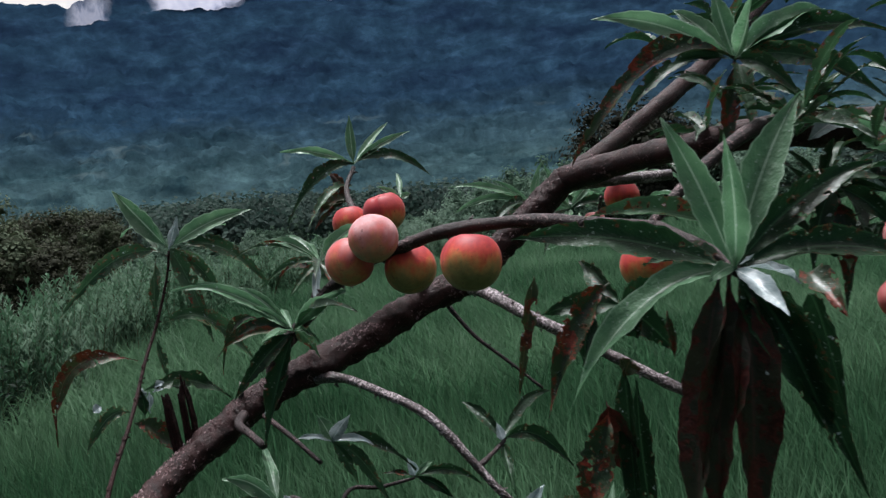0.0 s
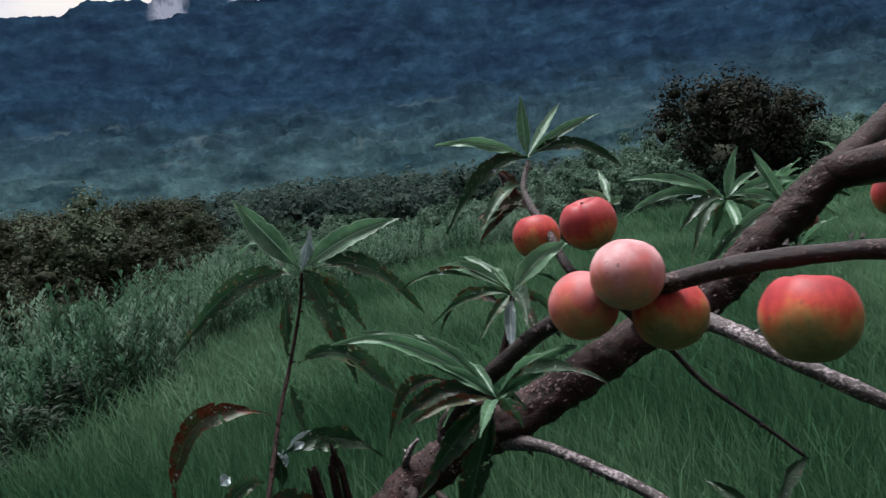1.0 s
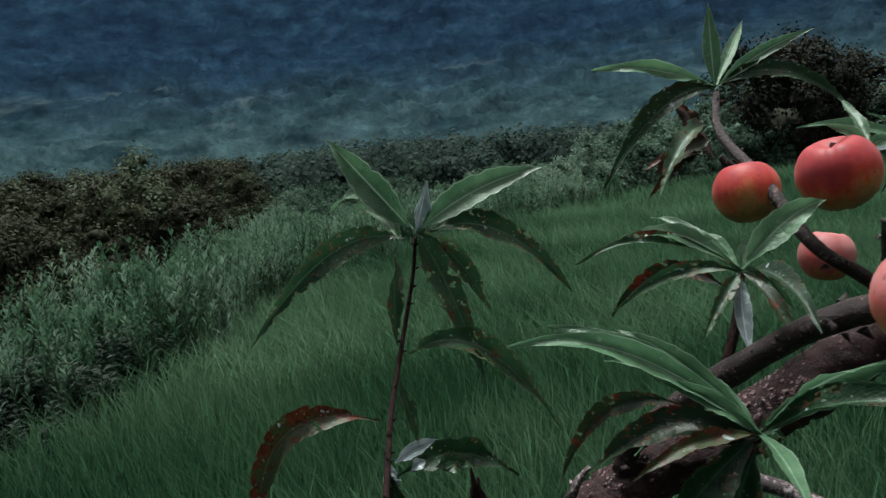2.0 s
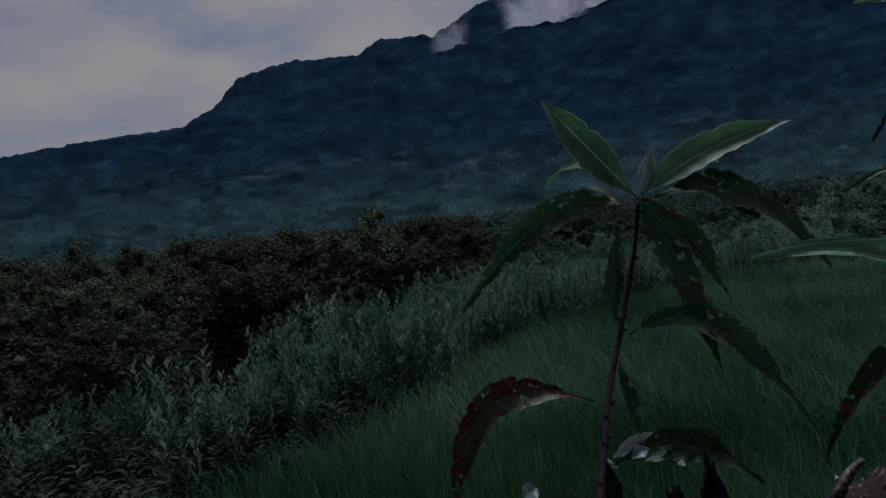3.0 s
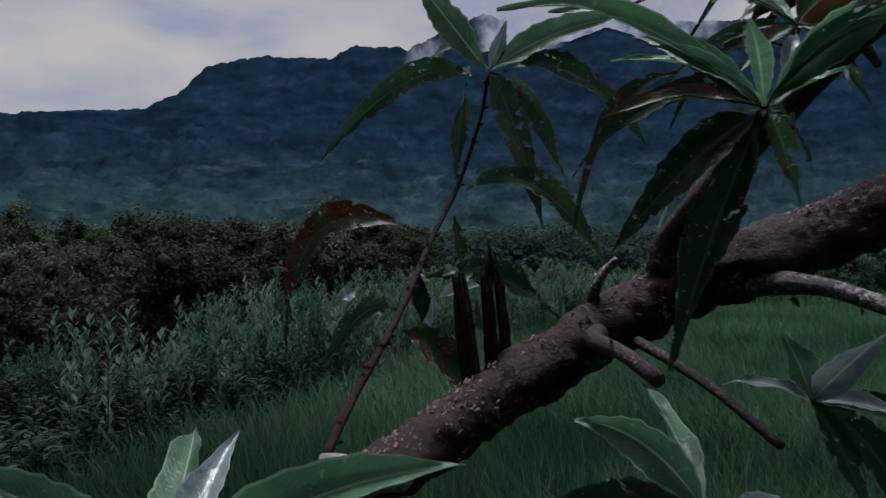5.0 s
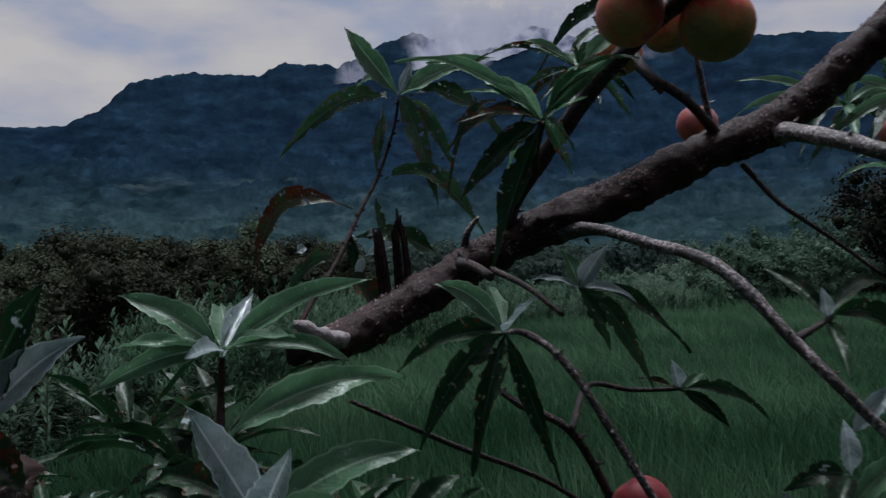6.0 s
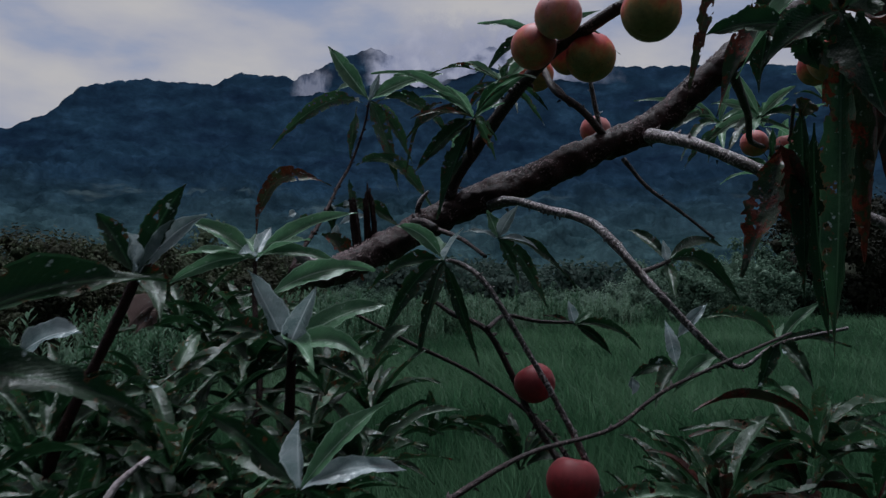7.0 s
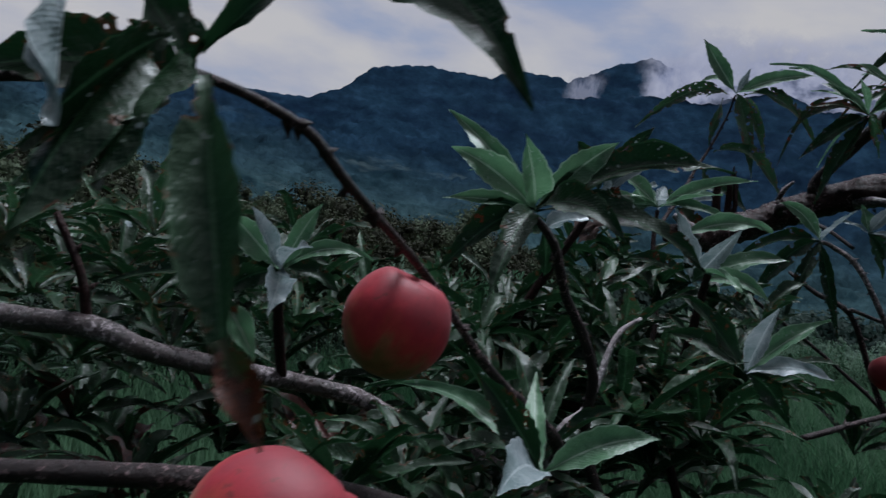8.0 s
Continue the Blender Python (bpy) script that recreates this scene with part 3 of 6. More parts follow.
def skyline(az):
    for (a, e), (b, g) in zip(SKYLINE, SKYLINE[1:]):
        if a <= az <= b:
            return e + (g - e) * (az - a) / (b - a)
    return 7.0


def canopy(az, s):
    """Height of the tree cover, 0 to 1: rounded crowns of two sizes, thin in the clearings."""
    bend = noise.noise(Vector((az * 0.35, s * 11, 2.0)))
    tall = 0.0
    for wide, deep, high in ((0.36, 22.0, 0.45), (0.95, 70.0, 0.4), (1.9, 115.0, 0.2)):
        near = noise.voronoi(Vector((az * wide + bend * 0.7, s * deep + bend, wide)))[0][0]
        tall += high * math.sqrt(max(0.0, 1 - (near / 0.66) ** 2))
    cover = 0.75 + 0.9 * noise.noise(Vector((az * 0.10, s * 10, 9.0))) + 0.4 * noise.noise(Vector((az * 0.3, s * 24, 1.0)))
    return tall * min(1.2, max(0.12, cover))


def slope_point(az, el, s):
    """The slope's surface at a bearing, s of the way (0 to 1) from the flat to the ridge: x, y, z and the bare ground's elevation."""
    rough = 0.10 * noise.noise(Vector((az * 1.6, 3.1, 0))) + 0.06 * noise.noise(Vector((az * 5.0, 7.7, 0)))
    top = math.tan(radians(el + rough * 1.6))
    broad = math.tan(radians(sum(skyline(az + d) for d in range(-8, 9, 2)) / 9))
    r = 75 * (1500 / 75) ** s
    u = min(1.0, max(0.0, (r - 75) / (1500 - 75)))
    rise = (broad * (1 - u ** 4) + top * u ** 4) * (0.10 * math.sin(min(1, u * 4) * math.pi / 2) + 0.90 * u ** 0.85)
    fade = math.sin(math.pi * u) ** 0.5 if u < 0.5 else max(0.0, (1 - u) / 0.5) ** 0.7
    hills = noise.fractal(Vector((az * 0.085, s * 4.0, 0)), 0.8, 2.1, 6)
    bare = r * rise + hills * 42 * fade * (0.16 + u)
    z = bare + canopy(az, s) * r * 0.013 * min(1.0, 1.35 - u)
    z = r * top if s >= 1 else min(z, r * top - 0.002 * r)
    return -math.sin(radians(az)) * r, math.cos(radians(az)) * r, max(z, -4), math.degrees(math.atan2(bare, r))


def slopes():
    """The mountain and its wooded foothills, from the edge of the flat to the ridge, carried on unseen round the back.
    """
    # fine in front, coarse in the unseen ring added behind to block low sky light
    bearings = [-252 + 3 * i for i in range(60)] + [-72 + 162 * i / 960 for i in range(961)] + [93 + 3 * i for i in range(6)]
    na, nr = len(bearings) - 1, 330
    verts, faces, uvs = [], [], []
    for az in bearings:
        el = skyline(az)
        for j in range(nr + 1):
            x, y, z, rise = slope_point(az, el, j / nr)
            z -= 4.0 if j == 0 else 0.0
            verts.append((x, y, z))
            uvs.append((az * 0.1, rise * 0.14))
    back = len(verts)
    for az in bearings:
        verts.append((-math.sin(radians(az)) * 1900, math.cos(radians(az)) * 1900, 0))
        uvs.append((az * 0.1, 0.0))
    w = nr + 1
    for i in range(na):
        for j in range(nr):
            a = i * w + j
            faces.append((a, a + 1, a + w + 1, a + w))
        faces.append((i * w + nr, back + i, back + i + 1, (i + 1) * w + nr))
    tagged(mesh_object("mountain_backdrop", verts, faces, HILL, uvs=uvs), "wooded mountain behind the valley, haze blue painted in, with an unseen ring added at the back", "mountain", kind="structure")


slopes()


def mist_sheet(az0, az1, low0, low1, high0, high1, r, mat):
    """A bank of mist hanging before the ridge, between two bearings and from a low to a high edge."""
    verts, faces, uvs = [], [], []
    na, ne = 30, 14
    for i in range(na + 1):
        u = i / na
        az = radians(az0 + (az1 - az0) * u)
        for j in range(ne + 1):
            v = j / ne
            lo, hi = low0 + (low1 - low0) * u, high0 + (high1 - high0) * u
            el = radians(lo + (hi - lo) * v)
            rr = r + 25 * math.sin(u * 9) * math.cos(v * 5)
            verts.append((-math.sin(az) * rr, math.cos(az) * rr, rr * math.tan(el)))
            uvs.append((u, v))
    for i in range(na):
        for j in range(ne):
            a = i * (ne + 1) + j
            faces.append((a, a + 1, a + ne + 2, a + ne + 1))
    tagged(mesh_object("mist_backdrop", verts, faces, mat, uvs=uvs), "pale lilac mist hanging on the mountain ridge", "cloud", kind="structure")


mist_sheet(18.5, -1.0, 11.8, 13.6, 20.5, 18.6, 1330, MIST)
mist_sheet(19.6, 12.0, 11.2, 12.0, 18.6, 17.0, 1300, MIST)
mist_sheet(24.4, 21.0, 11.6, 11.6, 15.3, 15.6, 1290, MIST_THIN)


# ---- peach tree: limbs ----
MAIN_PTS = [(-0.395, 0.850, 1.152), (-0.385, 0.935, 1.157), (-0.352, 1.010, 1.184), (-0.262, 1.070, 1.243), (-0.185, 1.080, 1.278), (-0.125, 1.100, 1.303), (-0.043, 1.122, 1.345),
            (0.035, 1.128, 1.376), (0.110, 1.130, 1.440), (0.185, 1.130, 1.506)]
MAIN_RADII = [0.013, 0.0185, 0.0205, 0.0215, 0.0225, 0.022, 0.021, 0.021, 0.020, 0.019]
main_limb = branch(MAIN_PTS, MAIN_RADII, BARK, "thick rough limb ending in a broken stump", sides=24, rough=0.20, step=0.005)
right_limb = branch([(0.185, 1.130, 1.506), (0.250, 1.060, 1.522), (0.306, 0.995, 1.532), (0.420, 0.930, 1.540), (0.620, 0.900, 1.500), (0.850, 0.930, 1.300), (0.980, 0.980, 0.800), (1.020, 1.000, -0.05)],
                    [0.019, 0.017, 0.016, 0.018, 0.030, 0.048, 0.062, 0.080], BARK, "limb running down to the trunk", sides=18, rough=0.14, step=0.012)
back_limb = branch([(0.180, 1.132, 1.500), (0.290, 1.208, 1.566), (0.450, 1.310, 1.668), (0.620, 1.424, 1.800)], [0.016, 0.014, 0.014, 0.011], BARK, sides=14, rough=0.12)
stub_limb = branch([(0.200, 1.130, 1.500), (0.262, 1.145, 1.500), (0.345, 1.150, 1.500)], [0.012, 0.009, 0.008], BARK_SMOOTH)
broken_tip = branch([(-0.372, 0.896, 1.159), (-0.376, 0.859, 1.165), (-0.386, 0.847, 1.174), (-0.396, 0.843, 1.178)], [0.008, 0.0085, 0.007, 0.003], CUTWOOD, "pale weathered broken tip of the limb", sides=10, rough=0.45, step=0.004)
fruit_twig = branch([(-0.250, 1.068, 1.268), (-0.238, 1.058, 1.300), (-0.145, 0.972, 1.394), (-0.085, 0.900, 1.432), (-0.045, 0.868, 1.446), (0.000, 0.832, 1.460), (0.055, 0.815, 1.465), (0.107, 0.800, 1.464), (0.204, 0.729, 1.452)],
                    [0.011, 0.0095, 0.0085, 0.008, 0.0075, 0.0075, 0.007, 0.007, 0.006], BARK_DARK, "dark twig that carries the fruit", buds=40)
side_twig = branch([(0.196, 0.735, 1.452), (0.260, 0.760, 1.505), (0.330, 0.800, 1.540), (0.400, 0.900, 1.545)], [0.005, 0.006, 0.008, 0.010], BARK_DARK)
side_twig_end = branch([(0.204, 0.729, 1.452), (0.230, 0.650, 1.430), (0.232, 0.614, 1.418)], [0.006, 0.005, 0.004], BARK_DARK)
low_branch = branch([(-0.190, 1.070, 1.262), (-0.150, 1.046, 1.262), (-0.107, 1.022, 1.249), (-0.037, 0.966, 1.223), (0.020, 0.938, 1.161), (0.045, 0.925, 1.133), (0.080, 0.930, 1.095), (0.112, 0.938, 1.064), (0.141, 0.950, 1.048), (0.179, 0.938, 1.078), (0.246, 0.901, 1.101)],
                    [0.00988, 0.00646, 0.0057, 0.005928, 0.005168, 0.004712, 0.00456, 0.00418, 0.00266, 0.00228, 0.0019], BARK_SMOOTH, "grey drooping side branch", buds=40)
low_side = branch([(0.020, 0.940, 1.161), (0.038, 0.960, 1.168), (0.058, 0.985, 1.177)], [0.004, 0.003, 0.0025], BARK_DARK)
right_twig = branch([(0.030, 1.122, 1.366), (0.060, 1.085, 1.355), (0.105, 1.027, 1.330), (0.178, 1.000, 1.290), (0.275, 0.960, 1.235), (0.360, 0.930, 1.190)], [0.0119, 0.008925, 0.008075, 0.00765, 0.0068, 0.00595], BARK_SMOOTH, "grey branch below the fork", buds=30)
thin_twig = branch([(0.000, 1.145, 1.335), (0.035, 1.130, 1.290), (0.080, 1.110, 1.252), (0.125, 1.094, 1.212)], [0.004, 0.0028, 0.0024, 0.002], BARK_DARK, sides=7, buds=30)
peg_twig = branch([(-0.297, 1.058, 1.248), (-0.292, 1.049, 1.259), (-0.287, 1.049, 1.269), (-0.278, 1.050, 1.279)], [0.004, 0.0035, 0.003, 0.0018], BARK_SMOOTH, sides=8, rough=0.25, buds=60, step=0.004)
stub_twig = branch([(-0.290, 1.048, 1.226), (-0.282, 0.985, 1.228), (-0.258, 0.945, 1.226), (-0.236, 0.921, 1.216)], [0.0075, 0.0054, 0.0046, 0.0043], BARK_DARK, "short broken side stub", buds=30)
under_twig = branch([(-0.262, 1.040, 1.222), (-0.215, 0.985, 1.205), (-0.175, 0.950, 1.180)], [0.004, 0.003, 0.0025], BARK_DARK, sides=8)
shoot = branch([(-0.432, 0.912, 1.158), (-0.440, 0.962, 1.184), (-0.443, 1.045, 1.236), (-0.448, 1.125, 1.296), (-0.444, 1.178, 1.345), (-0.430, 1.200, 1.410), (-0.423, 1.201, 1.450)],
               [0.0032, 0.0030, 0.0028, 0.0025, 0.0023, 0.0020, 0.0018], BARK_RED, "upright dark red shoot", buds=70, sides=9)
sprig_twig = branch([(-0.212, 1.030, 1.322), (-0.200, 0.960, 1.335), (-0.186, 0.912, 1.352)], [0.005, 0.004, 0.0035], BARK_RED, sides=8)
prose_twig = branch([(-0.185, 1.010, 1.355), (-0.172, 1.020, 1.390), (-0.165, 1.029, 1.424)], [0.004, 0.0035, 0.003], BARK_RED, sides=8)
back_twig = branch([(-0.020, 1.125, 1.358), (-0.060, 1.090, 1.400), (-0.098, 1.090, 1.430), (-0.120, 1.130, 1.475), (-0.140, 1.200, 1.520), (-0.131, 1.252, 1.556)], [0.006, 0.0055, 0.005, 0.005, 0.004, 0.003], BARK_DARK, "dark twig behind the fruit", buds=60)
small_twig = branch([(-0.030, 1.130, 1.362), (-0.040, 1.110, 1.405), (-0.048, 1.090, 1.445)], [0.004, 0.0035, 0.003], BARK_SMOOTH, buds=60, sides=8)
far_twig = branch([(0.150, 1.135, 1.470), (0.200, 1.300, 1.430), (0.230, 1.440, 1.405), (0.310, 1.560, 1.420), (0.300, 1.440, 1.470)], [0.008, 0.006, 0.005, 0.004, 0.003], BARK_DARK)
spur = branch([(-0.086, 1.270, 1.447), (-0.104, 1.250, 1.467), (-0.121, 1.234, 1.481), (-0.135, 1.229, 1.497)], [0.004, 0.0055, 0.006, 0.003], BARK_DARK, "dark knobbly fruit spur", sides=9, rough=0.3, buds=120)
low_twig = branch([(-0.205, 0.850, 1.172), (-0.195, 0.868, 1.170), (-0.158, 0.855, 1.145), (-0.103, 0.858, 1.058), (-0.075, 0.860, 1.010), (-0.030, 0.865, 0.920), (0.060, 0.880, 0.700), (0.300, 0.930, 0.300), (0.700, 0.980, 0.050)],
                  [0.00198, 0.00297, 0.0033, 0.0033, 0.0033, 0.00396, 0.00528, 0.00792, 0.01188], BARK_SMOOTH, "slender grey twig rising from below", buds=50)
low_twig_two = branch([(-0.242, 0.897, 1.130), (-0.205, 0.885, 1.108), (-0.160, 0.878, 1.088), (-0.129, 0.900, 1.027), (-0.108, 0.900, 0.985), (-0.040, 0.890, 0.880), (0.060, 0.885, 0.705)],
                      [0.00216, 0.00324, 0.0036, 0.00396, 0.00396, 0.00432, 0.00504], BARK_DARK, buds=80)
low_twig_three = branch([(-0.325, 0.802, 1.120), (-0.260, 0.865, 1.075), (-0.175, 0.935, 1.022), (-0.080, 0.930, 0.950), (0.000, 0.890, 0.820)], [0.0016, 0.0024, 0.0024, 0.0032, 0.004], BARK_DARK, buds=40, sides=8)
cross_twig = branch([(-0.158, 0.870, 1.092), (-0.163, 1.056, 1.099), (-0.120, 1.090, 1.090), (-0.071, 1.120, 1.088)], [0.003, 0.003, 0.0028, 0.0022], BARK_DARK, sides=8)
dark_twig = branch([(-0.160, 0.500, 0.965), (-0.084, 0.602, 1.002), (-0.011, 0.670, 1.017), (0.046, 0.733, 1.049), (0.179, 0.865, 1.096)], [0.0028, 0.0021, 0.0019, 0.0018, 0.0015], BARK_DARK, buds=60)
front_twig = branch([(-0.379, 0.703, 1.165), (-0.372, 0.690, 1.120), (-0.340, 0.640, 1.040), (-0.300, 0.560, 0.950), (-0.150, 0.560, 0.700), (0.200, 0.700, 0.350), (0.650, 0.900, 0.030)], [0.0022, 0.0026, 0.0031, 0.0038, 0.006, 0.0110, 0.0160], BARK_RED, "brown twig rising through the low leaves", buds=40)
front_fork = branch([(-0.279, 0.576, 1.093), (-0.290, 0.590, 1.000), (-0.300, 0.560, 0.950)], [0.004, 0.005, 0.006], BARK_RED)
front_fork_two = branch([(-0.381, 0.499, 1.148), (-0.440, 0.480, 0.960), (-0.300, 0.545, 0.930)], [0.004, 0.005, 0.006], BARK_RED)
upright_twig = branch([(-0.319, 0.217, 1.095), (-0.305, 0.226, 1.080), (-0.298, 0.245, 1.049), (-0.284, 0.289, 1.000), (-0.270, 0.330, 0.900), (-0.100, 0.450, 0.650), (0.200, 0.690, 0.340)], [0.00225, 0.003375, 0.003375, 0.00375, 0.0045, 0.006, 0.0075], BARK_DARK, "dark upright twig", buds=50)
pale_stick = branch([(-0.280, 0.370, 1.040), (-0.289, 0.344, 1.022), (-0.292, 0.320, 0.970), (-0.302, 0.291, 0.940), (-0.300, 0.290, 0.820)], [0.0015, 0.0024, 0.0027, 0.0028, 0.003], CUTWOOD, "pale weathered stick", buds=30)
left_branch = branch([(-0.700, -0.020, 0.965), (-0.611, 0.038, 0.963), (-0.545, 0.077, 0.968), (-0.522, 0.114, 0.956), (-0.470, 0.238, 0.939), (-0.437, 0.281, 0.925), (-0.300, 0.400, 0.850), (-0.100, 0.470, 0.640)],
                     [0.0075, 0.0078, 0.0078, 0.0074, 0.0066, 0.0066, 0.008, 0.010], BARK_SMOOTH, "grey low branch", sides=14, buds=30)
left_upright = branch([(-0.548, 0.077, 0.966), (-0.556, 0.070, 1.000), (-0.576, 0.058, 1.036)], [0.004, 0.003, 0.0025], BARK_RED, sides=8, buds=80)
vtwig = branch([(-0.485, 0.200, 0.945), (-0.478, 0.175, 0.990), (-0.471, 0.159, 1.022)], [0.004, 0.0035, 0.003], BARK_RED, sides=8)
near_twig = branch([(-0.3293, -0.1566, 1.0734), (-0.2971, -0.1260, 1.0842), (-0.2841, -0.1045, 1.0932), (-0.2681, -0.0717, 1.0873), (-0.2669, -0.0441, 1.0741), (-0.295, 0.061, 1.047), (-0.280, 0.118, 1.004), (-0.285, 0.250, 0.950), (-0.290, 0.300, 0.900)],
                   [0.0014, 0.0015, 0.0016, 0.0017, 0.0018, 0.0020, 0.0024, 0.0046, 0.0055], BARK_DARK, "thin dark twig with a fruit", buds=60, sides=10, step=0.004)
near_low = branch([(-0.430, -0.090, 0.935), (-0.326, -0.025, 0.954), (-0.290, 0.060, 0.940), (-0.290, 0.300, 0.850)], [0.004, 0.005, 0.006, 0.007], BARK_DARK)

# broken upright splinters on the main limb: bundles of torn fibres of uneven length
def splinter(root, top, width, seed):
    rng = random.Random(seed)
    a, c = Vector(root), Vector(top)
    across, deep = Vector((0.86, 0.5, 0)), Vector((-0.5, 0.86, 0))
    n = max(5, int(width / 0.0021))
    verts, faces = [], []
    for k in range(n):
        u = (k / (n - 1) - 0.5) * width
        end = 0.70 + 0.30 * rng.random() if k != n // 2 else 1.0
        side = across * u + deep * rng.uniform(-0.0022, 0.0022)
        bow = across * rng.uniform(-0.0016, 0.0016)
        pts = [a - (c - a) * 0.25 + side * 1.2, a + (c - a) * end * 0.5 + side + bow, a + (c - a) * end * 0.86 + side * 0.85, a + (c - a) * end + side * 0.8 + across * rng.uniform(-0.002, 0.002)]
        v, f = tube_data(pts, [0.0026, 0.0024, 0.0021, 0.0010], 6, 0.006, 0.35, 0.0, seed * 20 + k)
        o = len(verts)
        verts += v
        faces += [tuple(i + o for i in q) for q in f]
    mesh_object("splinter", verts, faces, DEADWOOD, main_limb, smooth=False)


splinter((-0.356, 1.022, 1.198), (-0.366, 1.030, 1.290), 0.015, 1)
splinter((-0.372, 1.014, 1.190), (-0.386, 1.022, 1.268), 0.0085, 2)


def bark_flakes(limb, pts, radii, count, seed):
    """Small lifted chips of bark along a limb, pale and thickest on top, where they imitate its highlight."""
    rng = random.Random(seed)
    line = curve_through(pts, 0.004)
    verts, faces = [], []
    for _ in range(count):
        k = rng.randrange(2, len(line) - 2)
        p, at = line[k]
        if noise.noise(p * 55) < 0.05 and rng.random() < 0.8:
            continue
        way = (line[k + 1][0] - line[k - 1][0]).normalized()
        i = min(int(at), len(radii) - 2)
        r = radii[i] + (radii[i + 1] - radii[i]) * (at - i)
        out = Vector((0, 0, 1)) - way * way.z
        out.normalize()
        out.rotate(Matrix.Rotation(rng.gauss(0, 0.75), 3, way))
        other = way.cross(out)
        turn = rng.uniform(-0.7, 0.7)
        along, side = way * math.cos(turn) + other * math.sin(turn), other * math.cos(turn) - way * math.sin(turn)
        ln, w, lift = rng.uniform(0.0006, 0.0024), rng.uniform(0.0004, 0.0012), rng.uniform(0.0003, 0.0012)
        c = p + out * r * 1.05
        o = len(verts)
        for u, v, h in ((-1, -1, -0.6), (-1, 1, -0.6), (1, 0.8, 1), (1, -0.8, 1), (0, 0, 1.1)):
            verts.append(c + along * u * ln + side * v * w + out * lift * h)
        verts.append(c - out * 0.0012)
        faces += [(o, o + 3, o + 4), (o + 3, o + 2, o + 4), (o + 2, o + 1, o + 4), (o + 1, o, o + 4), (o, o + 5, o + 3), (o + 3, o + 5, o + 2), (o + 2, o + 5, o + 1), (o + 1, o + 5, o)]
    tagged(mesh_object("bark_flake", verts, faces, FLAKE, limb, smooth=False), "pale lifted bark flakes, thick on top as a painted highlight", kind="stuff")


bark_flakes(main_limb, MAIN_PTS, MAIN_RADII, 1100, 4)

# ---- fruit ----
peach((0.027, 0.774, 1.431), 0.0625, (8, -10), 200, label="large peach, deep red on top and yellow-green below", skin="half")
peach((-0.075, 0.850, 1.459), 0.0555, (10, 25), 90, label="pale pink peach lying on the twig", skin="pale")
peach((-0.107, 0.881, 1.433), 0.0560, (-20, 40), 30)
peach((-0.039, 0.888, 1.419), 0.0600, (-12, -34), 300, skin="orange")
peach((-0.078, 1.094, 1.483), 0.0600, (10, 10), 250, label="red-orange peach with a marked seam", skin="orange", cleft=1.6)
peach((-0.132, 1.146, 1.470), 0.0540, (-10, 10), 60, skin="orange")
peach((-0.044, 1.235, 1.397), 0.0500, (0, 10), 20)
peach((0.281, 1.194, 1.473), 0.0540, (5, 5), 120, skin="orange")
peach((0.243, 1.505, 1.415), 0.0520, (0, 20), 40)
peach((0.311, 1.572, 1.420), 0.0440, (0, 0), 160)
peach((0.227, 0.873, 1.401), 0.0580, (10, 12), 120, skin="orange")
peach((0.395, 0.645, 1.432), 0.0500, (0, 15), 30)
peach((0.388, 0.655, 1.378), 0.0400, (0, -15), 130)
peach((-0.104, 0.895, 1.026), 0.0500, (-30, 10), 100, label="red peach hanging low among the twigs", skin="deep")
peach((-0.054, 0.839, 0.925), 0.0600, (-10, 10), 10, label="red peach hanging low among the twigs", skin="deep")
peach((-0.2925, 0.0405, 1.0255), 0.0480, spin=200, axis=(0.26, 0.09, 0.92), tall=1.06, label="pink-red peach with a greenish base on a thin twig", skin="red", cleft=2.0)
peach((-0.258, -0.055, 0.960), 0.0610, spin=80, axis=(0.2, 0.6, 0.9), label="pink peach close beside the low branch", skin="red")

# ---- leaves ----

# leaves of the upright shoot
leaf(shoot, (-0.423, 1.201, 1.453), (-0.497, 1.193, 1.550), 0.05, 0.041, "green", -78)
leaf(shoot, (-0.423, 1.201, 1.453), (-0.530, 1.284, 1.476), 0.4, 0.027, "green", -38)
leaf(shoot, (-0.423, 1.201, 1.453), (-0.298, 1.239, 1.503), 0.14, 0.039, "green", 63)
leaf(shoot, (-0.423, 1.201, 1.453), (-0.366, 1.328, 1.482), 0.1, 0.025, "green", 36)
leaf(shoot, (-0.423, 1.201, 1.453), (-0.408, 1.210, 1.502), 0, 0.020, "silver", 69)
leaf(shoot, (-0.433, 1.198, 1.449), (-0.579, 1.151, 1.364), 0.4, 0.037, "spotted", -67)
leaf(shoot, (-0.443, 1.194, 1.442), (-0.448, 1.183, 1.349), 0.02, 0.024, "spotted", -167)
leaf(shoot, (-0.423, 1.201, 1.453), (-0.367, 1.198, 1.297), 0.3, 0.040, "spotted", 76)
leaf(shoot, (-0.423, 1.201, 1.453), (-0.362, 1.271, 1.352), 0.3, 0.033, "spotted", 108)
leaf(shoot, (-0.409, 1.204, 1.453), (-0.279, 1.230, 1.380), 0.4, 0.035, "spotted", 69)
leaf(shoot, (-0.439, 1.184, 1.338), (-0.301, 1.209, 1.248), 0.55, 0.037, "eaten", 62)
leaf(shoot, (-0.449, 1.179, 1.315), (-0.436, 1.175, 1.251), 0.05, 0.018, "spotted", 94)
leaf(shoot, (-0.459, 1.167, 1.239), (-0.412, 1.181, 1.254), 0.1, 0.020, "silver", 48)
leaf(shoot, (-0.464, 1.166, 1.240), (-0.464, 1.162, 1.207), 0, 0.018, "silver", 164)
